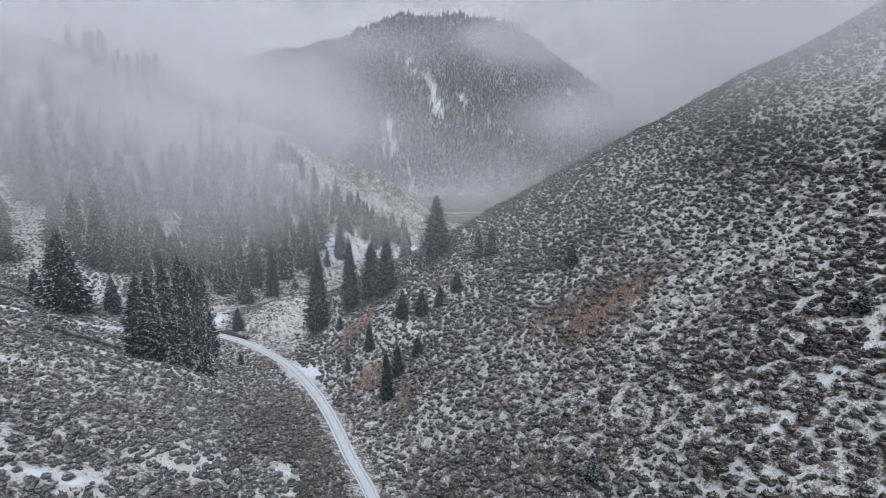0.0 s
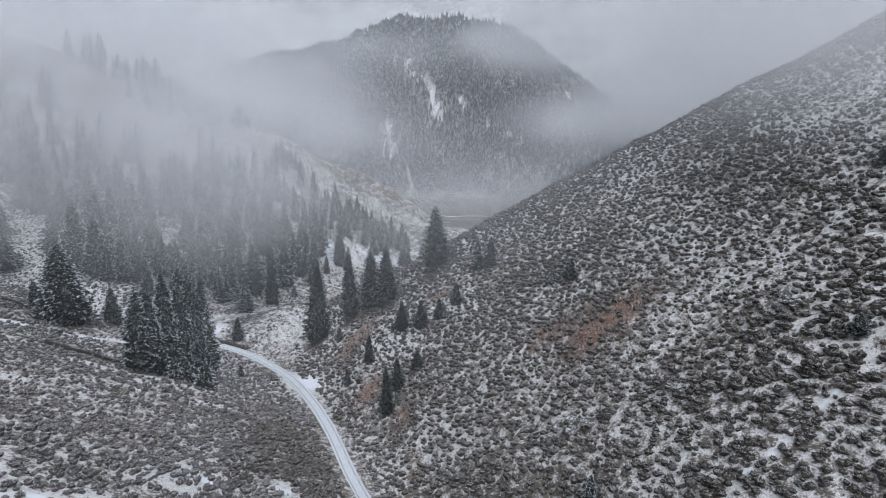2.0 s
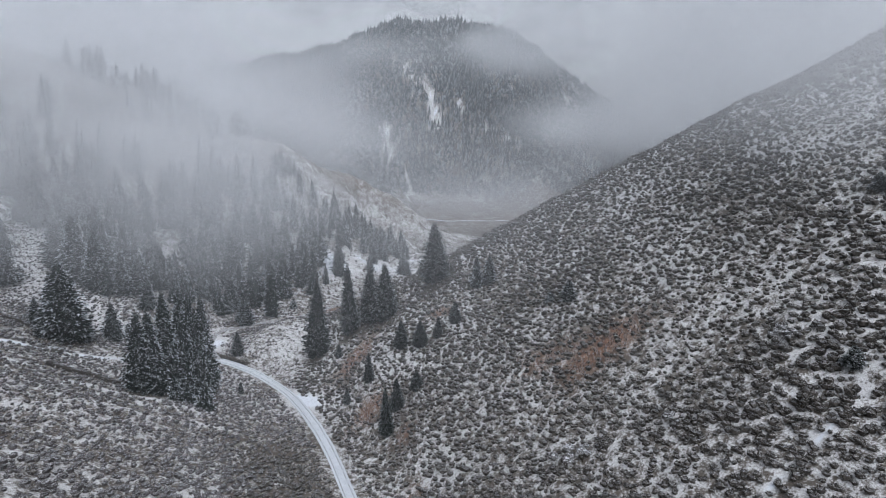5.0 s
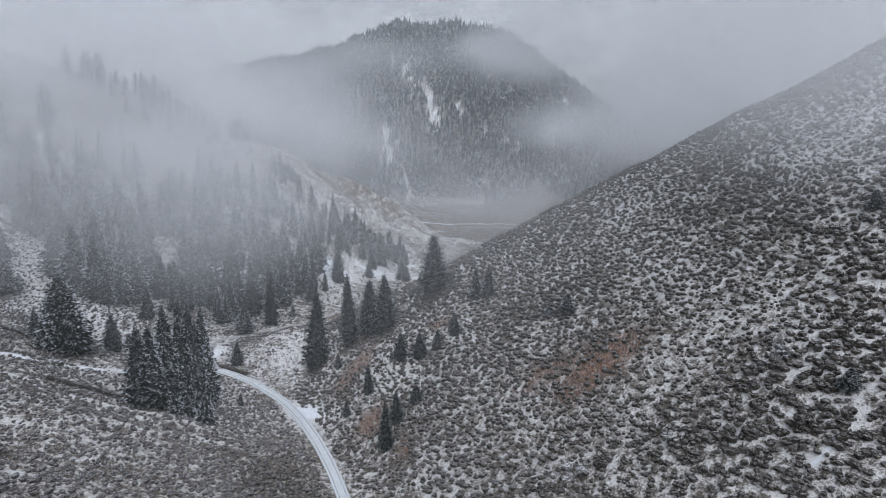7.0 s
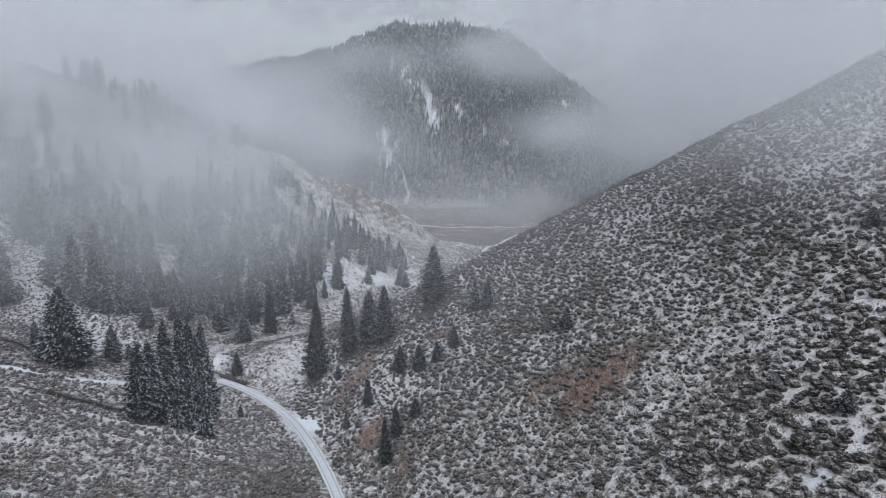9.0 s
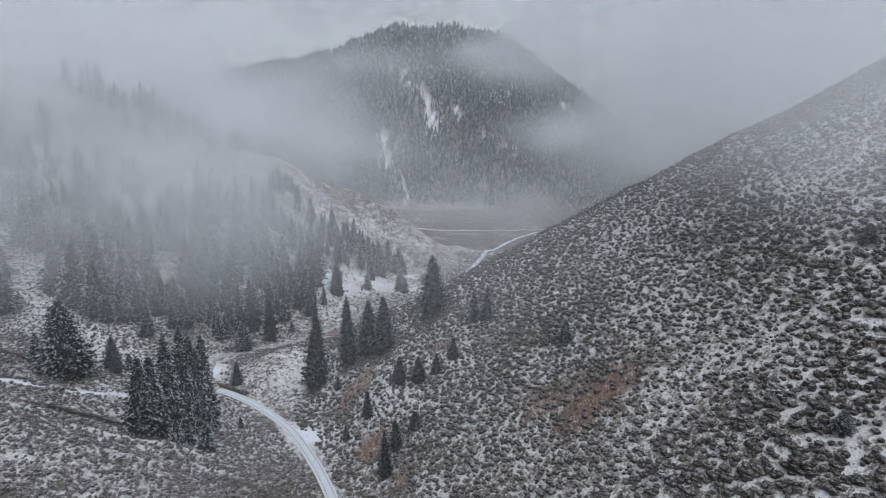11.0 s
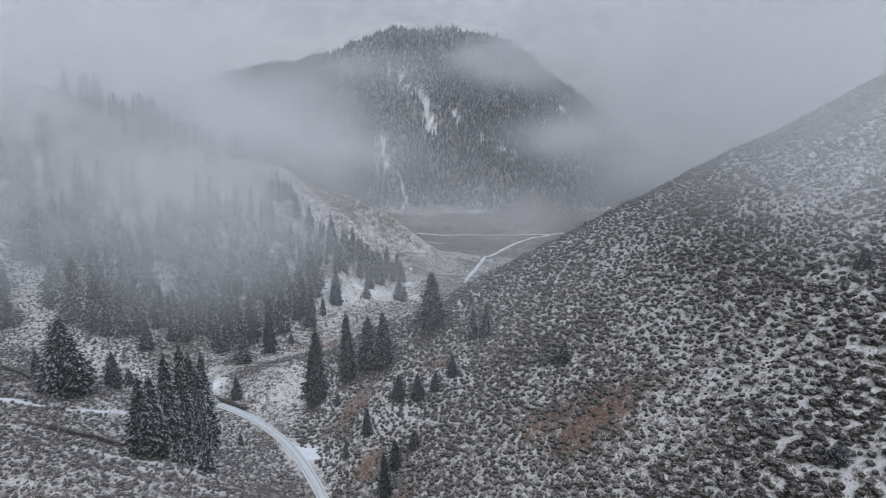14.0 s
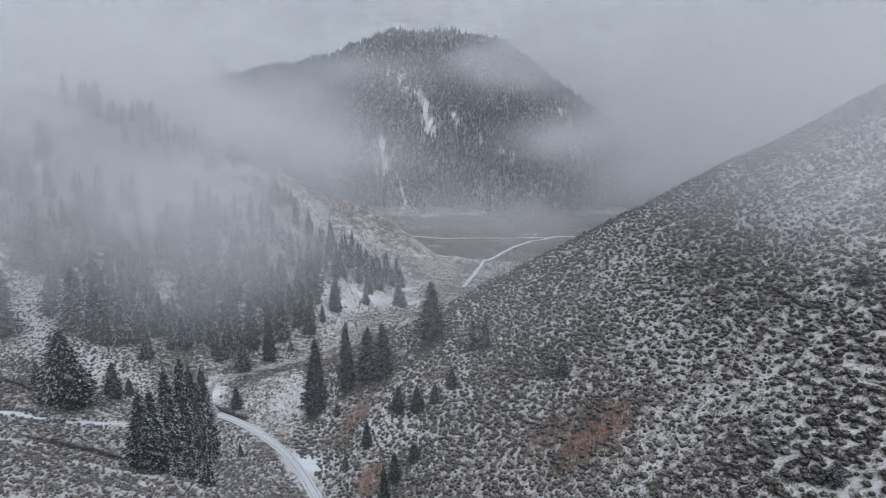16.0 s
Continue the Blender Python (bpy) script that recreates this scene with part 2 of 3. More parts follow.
CLUMP = [(-50.8, 97.4, 14.8, 4.4), (-49.6, 99.6, 15.7, 4.3), (-48.4, 102.6, 19.2, 4.6), (-50.2, 106.0, 19.0, 4.4), (-47.2, 105.0, 17.1, 4.2), (-46.6, 109.0, 19.8, 4.6), (-45.0, 107.2, 17.3, 4.2), (-46.2, 112.0, 19.6, 4.3), (-44.9, 110.4, 17.7, 4.1),
         (-49.4, 112.0, 20.6, 4.6), (-44.0, 105.8, 12.4, 3.3)]
CLUMP_YOUNG = [(-45.6, 98.6, 4.8, 2.4), (-43.6, 98.8, 4.6, 2.4), (-40.2, 97.6, 5.4, 2.9), (-41.6, 100.4, 3.4, 2.0)]
UPHILL = [(7.5, 124.4, 6.9, 2.3), (10.0, 123.5, 6.4, 2.5), (22.0, 102.6, 4.0, 2.5), (19.3, 105.0, 2.4, 1.8), (62.7, 87.1, 2.8, 2.2), (44.4, 62.3, 2.6, 2.1), (15.7, 59.3, 3.2, 1.5)]
LEFT = [(-77.0, 120.5, 17.2, 7.4), (-74.8, 122.7, 3.6, 2.9), (-101.8, 167.5, 15.2, 8.0), (-94.3, 165.3, 17.4, 8.1), (-75.9, 135.3, 9.3, 3.7), (-92.7, 175.4, 14.3, 6.3), (-80.0, 117.8, 6.1, 2.9), (-95.3, 190.4, 7.3, 4.7),
        (-116.5, 158.1, 11.7, 7.3), (-121.0, 178.0, 13.3, 8.0), (-119.6, 185.2, 13.0, 8.2), (-55.9, 168.2, 8.5, 4.3), (-109.8, 186.7, 15.8, 8.0), (-78.4, 129.0, 5.6, 3.0), (-75.6, 142.0, 4.6, 2.4), (-83.0, 175.7, 12.5, 5.0), (-79.8, 176.5, 11.0, 4.6), (-75.0, 173.0, 10.5, 4.2), (-76.3, 184.5, 12.0, 5.0), (-86.5, 178.0, 13.5, 5.4),
        (-72.0, 179.0, 9.0, 4.0), (-57.2, 170.2, 8.0, 3.6), (-108.9, 169.9, 15.0, 6.4), (-96.1, 167.5, 20.5, 7.0), (-89.7, 169.5, 16.0, 5.6), (-100.5, 164.0, 20.0, 7.0), (-82.8, 125.6, 13.5, 4.0), (-92.5, 160.0, 17.0, 5.6), (-85.3, 124.0, 6.5, 3.0), (-92.0, 174.0, 15.2, 4.6), (-84.5, 166.0, 11.0, 4.2), (-80.0, 161.0, 9.5, 3.8), (-87.0, 162.0, 13.0, 4.6)]
ON_FLAT = [(-14.3, 251.3, 7.4, 3.0), (-16.5, 256.0, 10.5, 4.0), (-29.2, 244.8, 7.0, 3.0), (-39.9, 237.3, 5.5, 2.8), (-70.1, 182.5, 5.7, 2.9), (-62.5, 176.0, 4.5, 2.2), (-46.0, 184.0, 3.5, 2.0)]

TRAILS = [([(-88, 101), (-80.2, 105.8), (-76, 108.8), (-71.6, 111.3), (-66.3, 117.2), (-60, 121.5)], 1.35, 0.5), ([(-60.8, 92.2), (-57.3, 93.2), (-53.8, 93.4), (-49.0, 94.6), (-43.9, 95.7), (-38.6, 96.7)], 0.75, 0.42), ([(-75, 90), (-71.1, 92.5), (-67.6, 94.8)], 0.9, 0.4),
          ([(-66, 82), (-56, 84.5), (-46, 88), (-38, 91)], 0.6, 0.2)]
SNOW_STREAKS = ((-38, 51.6, 4.5, 1.3, -6, .36), (-31.5, 53.5, 3.6, 1.2, 8, .34), (-28, 64.6, 2.6, 0.9, 0, .5), (-19.5, 68.5, 1.2, 3.0, 20, .45), (-17.5, 64.5, 1.0, 2.4, 15, .45), (-35, 75.6, 2.6, 0.55, 0, .4), (-44, 73, 2.6, 0.5, 4, .4),
                (-29, 85.5, 2.2, 1.4, 30, .35), (-23.2, 79, 0.9, 3.2, 10, .4), (-48, 91.6, 5.0, 0.5, 0, .35), (-37, 91.6, 4.0, 0.5, 0, .3), (-57, 78, 3.0, 0.6, 8, .35), (-50, 66, 3.0, 0.7, 5, .35), (-41, 61, 2.4, 0.6, 0, .35))
WASH = [(44, 59), (38.8, 57.0), (35.6, 55.9), (32.3, 54.6), (29.5, 54.1), (26.4, 52.2), (24.1, 51.8), (20, 50)]


MOUNTAIN_CHUTES = [([(-92, 845), (-67, 813)], 2.2, .6), ([(-58.6, 794), (-48, 783), (-39.8, 772)], 4.6, 1.0), ([(-34.6, 762), (-22, 746), (-11.6, 732)], 4.2, .9), ([(-11, 730), (-10, 716), (-2, 704)], 5.0, .8),
                   ([(17.7, 710), (25, 695), (32.5, 682)], 4.0, .9), ([(46, 662), (55, 652)], 2.8, .8), ([(69, 640), (80, 631)], 3.4, 1.0), ([(-47, 690), (-50, 668), (-36, 656), (-32, 640), (-34, 622), (-38, 604)], 3.6, .6),
                   ([(140, 703), (150, 690), (161, 677)], 4.6, .7), ([(90, 691), (98, 680), (106, 669)], 2.6, .6), ([(86, 618), (108, 620), (131, 621)], 2.4, .5)]
MOUNTAIN_GLADES = ((-6, 711, 10, 9, .55), (-62, 699, 11, 14, .75), (-56, 672, 9, 14, .6), (-38, 603, 9, 7, 1.3), (78, 676, 7, 6, .4), (-104, 893, 9, 10, .7), (-128, 858, 7, 6, .5), (30, 760, 8, 6, .4))


def opening(x, y):
    """The treeless strips and glades of the far mountain."""
    s = 0 * x
    for cx, cy, rx, ry, k in MOUNTAIN_GLADES:
        s = s + k * blob(x, y, cx, cy, rx, ry) * (1 + 1.8 * fractal(x / 5, y / 7, 3))
    for line, width, k in MOUNTAIN_CHUTES:
        s = s + k * (0.75 + 2.6 * fractal(x / 5 + 3, y / 6, 3)) * np.exp(-(from_line(x, y, line)[0] / (0.72 * width)) ** 2)
    return s


def top_of_spur(x, y):
    d, top = from_line(x, y, RIDGE)
    return top - 0.70 * d


def snow_lie(x, y):
    """Where the snow lies thicker (plus) or thinner (minus) than elsewhere."""
    s = -0.045 + 0.15 * fractal(x / 9, y / 9, 3)
    for line, width, k in TRAILS:
        d = from_line(x, y, line)[0]
        s = s + k * np.exp(-(d / width) ** 4) * (1 + 0.8 * fractal(x / 2.2, y / 2.2, 3))
    s = s + 0.42 * np.exp(-(from_line(x, y, WASH)[0] / 0.62) ** 2) * (1 + 1.3 * fractal(x / 1.8, y / 1.8, 3)) + 0.4 * blob(x, y, 29, 49.8, 2.4, 0.8) - 0.05 * blob(x, y, 0, 80, 20, 25) - 0.03 * blob(x, y, 30, 51, 18, 9) + 0.06 * blob(x, y, 50, 68, 13, 10) - 0.05 * blob(x, y, 24, 108, 26, 22)
    s = s + 0.13 * blob(x, y, -37, 140, 14, 10, 35) + 0.72 * blob(x, y, -27.4, 116.8, 6.2, 2.4, -43)
    s = s + (0.14 + 0.5 * fractal(x / 4, y / 2.5, 3)) * blob(x, y, -36, 53, 10, 3.2, -10) + 0.32 * blob(x, y, -28, 61, 4, 2.4) + 0.4 * blob(x, y, -20, 70, 1.6, 4) + 0.3 * blob(x, y, -30, 66, 3, 1)
    s = s + 0.36 * blob(x, y, -79, 144, 7, 7) + 0.6 * blob(x, y, -59, 153, 3, 5) + 0.48 * blob(x, y, -38, 234, 7, 16) + 0.48 * blob(x, y, -20, 262, 18, 9)
    s = s + 0.12 * blob(x, y, -88, 242, 13, 22) - 0.22 * blob(x, y, -122, 266, 26, 16, 55) + 0.03 * blob(x, y, -66, 306, 30, 16, 35) + 0.5 * blob(x, y, -32, 254, 5, 5) + 0.5 * blob(x, y, -43, 226, 4, 13) + 0.5 * blob(x, y, -13, 288, 5, 6)
    for cx, cy, rx, ry, turn, k in SNOW_STREAKS:
        s = s + 0.85 * k * blob(x, y, cx, cy, rx, ry, turn) * (1 + 2.2 * fractal(x / 1.5, y / 1.5, 3))
    s = s - 0.22 * blob(x, y, -21, 82, 7, 17, 20) - 0.05 * blob(x, y, -48, 78, 26, 24) + 0.22 * blob(x, y, -122, 172, 26, 22) + 0.12 * blob(x, y, -98, 150, 16, 14)
    s = s + (0.05 + 0.02 * np.clip((right_hill(x, y) - bare_height(x, y) + 2.5) / 2, 0, 1)) * np.clip((170 - y) / 20, 0, 1) * (1 + 0.5 * fractal(x / 22 + 9, y / 22, 2))
    flat = np.clip((y - 380) / 30, 0, 1) * np.clip((600 - y) / 20, 0, 1)
    s = s + (0.35 * fractal(x / 24, y / 9, 3) - 0.27) * flat
    high = np.clip((y - 600) / 40, 0, 1)
    s = s + high * (0.55 * opening(x, y) - 0.10)
    s = s + (0.05 * np.sin(1.9 * top_of_spur(x, y) + 5 * fractal(x / 18, y / 18, 2)) + 0.16 * fractal(x / 12, y / 5, 3)) * np.clip((y - 285) / 20, 0, 1) * np.clip((380 - y) / 20, 0, 1)
    return s


def under_trees(x, y):
    """Ground under the larger trees' spread: darkened, with less snow and fewer shrubs."""
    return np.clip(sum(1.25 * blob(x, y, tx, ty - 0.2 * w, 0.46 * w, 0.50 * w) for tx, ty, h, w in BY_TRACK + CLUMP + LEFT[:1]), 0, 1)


def rust_lie(x, y):
    return np.clip(sum(k * blob(x, y, cx, cy, rx, ry, a) for cx, cy, rx, ry, a, k in (
        (25, 87, 5.2, 3.8, 0, .95), (16, 91.5, 4.8, 2.8, 0, .65), (20, 84.5, 4, 3, 0, .5), (-18.5, 124.5, 3.0, 5.5, -25, 1.1), (-13, 104.5, 2.8, 3.6, -20, 1.0), (-6, 92.5, 1.6, 2, 0, .6),
        (-0.5, 122.5, 2.2, 1.6, 0, .8), (-3.5, 79, 2, 2, 0, .5), (-36, 186, 8, 2.5, 45, .6), (-50, 338, 40, 9, 35, .16), (60, 480, 300, 50, 0, .12))), 0, 1)


CUT_BANKS = [([(-46.8, 138.4), (-50.5, 140.6), (-54, 142.6), (-57, 145.5)], 0.9), ([(-70.1, 97.4), (-65, 98.4), (-60.5, 99.4), (-54.5, 100.4)], 0.5), ([(-95, 124.6), (-88, 123.2), (-81, 121.8)], 0.6), ([(-55.1, 143.4), (-52.4, 140.9), (-49.5, 138.4), (-46.3, 136.0)], 0.7)]


# ---- the ground, one sheet out to the horizon ----
def build_ground():
    ang = np.concatenate([np.linspace(-180, -46, 34, endpoint=False), np.linspace(-46, 46, 340), np.linspace(46, 180, 35)[1:]])
    rad = np.concatenate([np.linspace(0.01, 38, 18, endpoint=False), np.geomspace(38, 420, 300, endpoint=False), np.geomspace(420, 1000, 110, endpoint=False), np.geomspace(1000, 4500, 14)])
    a, r = np.meshgrid(np.radians(ang), rad)
    x, y = r * np.sin(a), r * np.cos(a)
    z = ground_height(x, y)
    dark_ground = 0.8 * under_trees(x, y)
    # Bare dark earth along the cut banks.
    for line, width in CUT_BANKS:
        dark_ground = np.clip(dark_ground + 1.2 * np.exp(-(from_line(x, y, line)[0] / width) ** 2), 0, 1)
    me = fast_mesh("ground", np.stack([x, y, z], -1).reshape(-1, 3), sheet_faces(*x.shape), GROUND, True, snow=snow_lie(x, y) - 0.7 * dark_ground, rust=rust_lie(x, y), dark_ground=dark_ground)
    me.flip_normals()
    tagged(new("ground", me), "steep hillsides of dead grass under thin patchy snow", "ground", kind="structure")


def build_road(name, line, width, lift, label, ruts=1.0, worn=0.0):
    pts = [Vector((*p, 0)) for p in line]
    path = []
    for i in range(len(pts) - 1):
        p0, p1, p2, p3 = pts[max(i - 1, 0)], pts[i], pts[i + 1], pts[min(i + 2, len(pts) - 1)]
        steps = max(2, int((p2 - p1).length / 0.7))
        for k in range(steps):
            t = k / steps
            path.append(0.5 * (2 * p1 + (p2 - p0) * t + (2 * p0 - 5 * p1 + 4 * p2 - p3) * t * t + (3 * p1 - p0 - 3 * p2 + p3) * t ** 3))
    path.append(pts[-1])
    p = np.array([(v.x, v.y) for v in path])
    d = np.gradient(p, axis=0)
    d /= np.linalg.norm(d, axis=1)[:, None]
    side = np.stack([d[:, 1], -d[:, 0]], -1)
    across = np.array([-0.56, -0.46, -0.34, -0.27, -0.20, -0.08, 0.08, 0.20, 0.27, 0.34, 0.46, 0.56])
    shape = np.array([-0.30, 0.05, 0.07, -0.01, 0.06, 0.09, 0.09, 0.06, -0.01, 0.07, 0.05, -0.30])
    wob = 1 + 0.10 * value_noise(p[:, 0] / 3, p[:, 1] / 3)
    xy = p[:, None, :] + side[:, None, :] * (across[None, :, None] * width * wob[:, None, None])
    mid = ground_height(p[:, 0], p[:, 1])[:, None]
    own = ground_height(xy[..., 0], xy[..., 1])
    z = 0.5 * mid + 0.5 * own + shape + lift
    z[:, [0, -1]] = own[:, [0, -1]] - 0.15
    rut = np.where(np.isin(np.arange(12), (3, 8)), ruts, 0.0)[None] + 0 * z
    edge = np.where(np.isin(np.arange(12), (0, 11)), 1.0, worn)[None] + 0 * z
    me = fast_mesh(name, np.concatenate([xy, z[..., None]], -1).reshape(-1, 3), sheet_faces(*z.shape), TRACK, True, rut=rut, edge=edge)
    tagged(new(name, me), label, "road", kind="structure")


build_ground()
build_road("road", ROAD, 2.15, 0.08, "narrow snow-covered dirt track with two wheel ruts")
build_road("road_behind", ROAD_ON, 1.4, 0.03, "half-grown snow-dusted track winding behind a knoll", 0.7, 0.9)
build_road("road_far", FAR_ROAD, 2.2, 0.25, "thin snow-covered valley track", 0.0)
build_road("road_crossing", CROSS_ROAD, 1.7, 0.25, "straight snow-covered valley road", 0.0)


# ---- trees ----
def branch_soup(rng, height, width, levels, per, lowest=0.05, ragged=0.25, sprays=5):
    """The triangles of a spruce's branches, whorl on whorl, and each corner's snow share."""
    tris, tips = [], []
    stops = np.linspace(0.08, 1.0, sprays + 1)
    for i in range(levels):
        f = (i + 0.5) / levels
        z0 = height * (lowest + (0.985 - lowest) * f ** 0.92)
        reach = 0.5 * width * ((1 - f) ** 0.60 * 1.04 + 0.025) * (0.78 + 0.22 * min(1, f / 0.12))
        for k in range(max(5, int(per * (1 - 0.55 * f)))):
            a = rng.uniform(0, 6.2832)
            r = reach * rng.uniform(1 - 1.6 * ragged, 1 + ragged)
            z = z0 + rng.normal(0, 0.20 * height / levels)
            out, across = np.array([math.cos(a), math.sin(a), 0]), np.array([-math.sin(a), math.cos(a), 0])
            sink = rng.uniform(0.06, 0.28)
            c = [out * r * u + np.array([0, 0, z - sink * r * u ** 1.3 + 0.10 * r * max(u - 0.75, 0) * 4]) for u in stops]
            for j in range(sprays):
                w = 0.13 * (1 - 0.6 * abs(stops[j] - 0.35))
                m = c[j + 1] + out * r * 0.06
                for side in (-1, 1):
                    tip = m + across * side * r * w * rng.uniform(0.6, 1.5) - np.array([0, 0, r * rng.uniform(0.02, 0.12)])
                    tris.append((c[j], c[j + 1], tip) if side < 0 else (c[j + 1], c[j], tip))
                    # Higher whorls get more snow, so the lower crown comes out darker.
                    snow_share = stops[j + 1] * (0.62 + 0.5 * f)
                    tips.append((0.8 * snow_share, snow_share, snow_share))
            m = (c[1] + c[-2]) / 2
            tris.append((c[0], c[-2], m - np.array([0, 0, r * rng.uniform(0.25, 0.5)]) + across * r * rng.uniform(-0.1, 0.1)))
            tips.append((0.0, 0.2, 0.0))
    return np.array(tris), np.array(tips)


def core_soup(rng, height, width, sides=7, rings=6, lowest=0.05):
    """The dark inside of a crown."""
    pts = []
    for i in range(rings + 1):
        f = i / rings
        r = 0.5 * width * (0.58 * (1 - f) ** 0.75 + 0.01)
        pts.append([(r * rng.uniform(0.75, 1.15) * math.cos(k * 6.2832 / sides), r * rng.uniform(0.75, 1.15) * math.sin(k * 6.2832 / sides), height * (lowest + (0.94 - lowest) * f)) for k in range(sides)])
    tris = []
    for i in range(rings):
        for k in range(sides):
            a, b, c, d = pts[i][k], pts[i][(k + 1) % sides], pts[i + 1][(k + 1) % sides], pts[i + 1][k]
            tris += [(a, b, c), (a, c, d)]
    return np.array(tris)


def soup_mesh(name, tris, material, **values):
    tris = np.asarray(tris).reshape(-1, 3, 3)
    return fast_mesh(name, tris.reshape(-1, 3), np.arange(len(tris) * 3).reshape(-1, 3), material, False, **values)


def crown_soup(rng, h, w, levels, per, ragged, sprays=3):
    core, (tris, tips) = core_soup(rng, h, w), branch_soup(rng, h, w, levels, per, 0.03, ragged, sprays)
    return np.concatenate([core, tris]), np.concatenate([np.zeros((len(core), 3)), tips])


def trunk_mesh(name, rng, height, radius, material, bend=0.0, sides=8, rings=7):
    rows = []
    for i in range(rings):
        f = i / (rings - 1)
        r = radius * (1.25 if i == 0 else 1.0) * (1 - 0.93 * f)
        cx, cy = bend * f * f + rng.normal(0, 0.02), rng.normal(0, 0.02)
        rows.append([(cx + r * math.cos(k * 6.2832 / sides), cy + r * math.sin(k * 6.2832 / sides), height * f - 0.4 * (i == 0)) for k in range(sides)])
    v = np.array(rows).reshape(-1, 3)
    faces = [(i * sides + k, i * sides + (k + 1) % sides, (i + 1) * sides + (k + 1) % sides, (i + 1) * sides + k) for i in range(rings - 1) for k in range(sides)]
    return fast_mesh(name, v, faces, material, True)


def build_spruce(seed, slim, levels, per, ragged, label, needles=None, sprays=5):
    """A spruce one metre in height and breadth scale, to be scaled when it is set."""
    rng = np.random.default_rng(seed)
    h, w = 10.0, 10.0 * slim
    tree = tagged(new("spruce_tree"), label, "tree", "spruce trees in the valley")
    part("trunk", trunk_mesh("trunk", rng, h * 0.97, 0.16, BARK), tree)
    tris, tips = crown_soup(rng, h, w, levels, per, ragged, sprays)
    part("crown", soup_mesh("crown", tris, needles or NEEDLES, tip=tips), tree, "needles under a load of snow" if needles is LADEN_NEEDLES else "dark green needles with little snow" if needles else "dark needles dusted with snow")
    return tree


def set_tree(model, x, y, height, width, rng, label=""):
    """Stands a copy of a model at a spot, with its own height, breadth and turn."""
    slim = MODEL_SLIM[model.name]
    m = pose(x, y, ground_at(x, y) - 0.1, rng.uniform(-1.5, 1.5), rng.uniform(-1.5, 1.5), rng.uniform(0, 360))
    k = width / (height * slim)
    ob = copy_thing(model, m)
    ob.scale = (height / 10 * k * 1.22, height / 10 * k * 1.22, height / 10)
    return tagged(ob, label)


MODEL_SLIM, MODELS, THIN_MODELS, DARK_MODELS = {}, [], [], []
for i, (slim, levels, per, ragged) in enumerate(((0.34, 40, 32, 0.24), (0.38, 42, 32, 0.28), (0.30, 38, 30, 0.22), (0.42, 40, 34, 0.30), (0.36, 43, 31, 0.26))):
    tree = build_spruce(20 + i, slim, levels, per, ragged, "tall dark green spruce tree dusted with snow")
    MODEL_SLIM[tree.name] = slim
    MODELS.append(tree)
for i, (slim, levels, per, ragged) in enumerate(((0.36, 18, 14, 0.25), (0.40, 18, 14, 0.28), (0.32, 17, 13, 0.22))):
    tree = build_spruce(40 + i, slim, levels, per, ragged, "spruce tree standing in the mist, dusted with snow", None, 3)
    MODEL_SLIM[tree.name] = slim
    THIN_MODELS.append(tree)

for i, (slim, levels, per, ragged) in enumerate(((0.32, 38, 36, 0.16), (0.36, 38, 34, 0.20))):
    tree = build_spruce(50 + i, slim, levels, per, ragged, "dense dark spruce tree with hardly any snow", DARK_NEEDLES)
    MODEL_SLIM[tree.name] = slim
    DARK_MODELS.append(tree)

LADEN = build_spruce(60, 0.44, 17, 22, 0.22, "young spruce laden with snow before taller trees", LADEN_NEEDLES)
MODEL_SLIM[LADEN.name] = 0.44
pick = np.random.default_rng(77)
for spots, label in ((ON_FLAT, "small spruce tree beside a snowy flat"), (BY_TRACK, "tall dark spruce tree on the slope above the track"), (SAPLINGS, "young snow-dusted spruce on the brushy slope"), (CLUMP, "tall dark spruce in a tight clump beside the track"),
                     (CLUMP_YOUNG, "young spruce laden with snow before taller trees"), (UPHILL, "small spruce sapling among sagebrush"), (LEFT, "broad dark spruce tree beside a snowy clearing")):
    for x, y, h, w in spots:
        kinds = [LADEN] if spots is CLUMP_YOUNG else DARK_MODELS if spots in (BY_TRACK, SAPLINGS) else MODELS
        set_tree(kinds[pick.integers(len(kinds))], x, y, h, 0.84 * w if spots is SAPLINGS else w, pick, label)

# the wood on the far side of the gully, and the trees on the spur beyond it
def wood(count, spots, low, high, label, off_crest=0.0):
    placed = 0
    while placed < count:
        cx, cy, rx, ry = spots[pick.integers(len(spots))]
        x, y = pick.normal(cx, rx), pick.normal(cy, ry)
        if min(from_line(np.array(x), np.array(y), ROAD_ON)[0], from_line(np.array(x), np.array(y), ROAD)[0]) < 5 or snow_lie(np.array(x), np.array(y)) > 0.42 or from_line(np.array(x), np.array(y), RIDGE)[0] < off_crest:
            continue
        h = pick.uniform(low, high)
        set_tree(THIN_MODELS[pick.integers(len(THIN_MODELS))], x, y, h, h * pick.uniform(0.32, 0.44), pick, label)
        placed += 1


wood(84, [(-78, 200, 14, 14), (-58, 202, 9, 11), (-68, 186, 8, 6), (-48, 214, 6, 9), (-100, 210, 16, 16), (-62, 232, 10, 12)], 7, 19, "spruce tree of the dark wood, dusted with snow")
wood(30, [(-62, 196, 8, 7), (-55, 205, 6, 6), (-70, 200, 8, 6), (-50, 198, 5, 6)], 8, 16, "spruce tree of the dark wood, dusted with snow")
wood(16, [(-78, 177, 5, 4), (-87, 172, 4, 5), (-69, 175, 4, 3)], 8, 13, "spruce tree of the dark wood, dusted with snow")
wood(9, [(-74, 291, 2.5, 6)], 8, 13, "spruce tree half hidden in mist on the spur", 15.0)
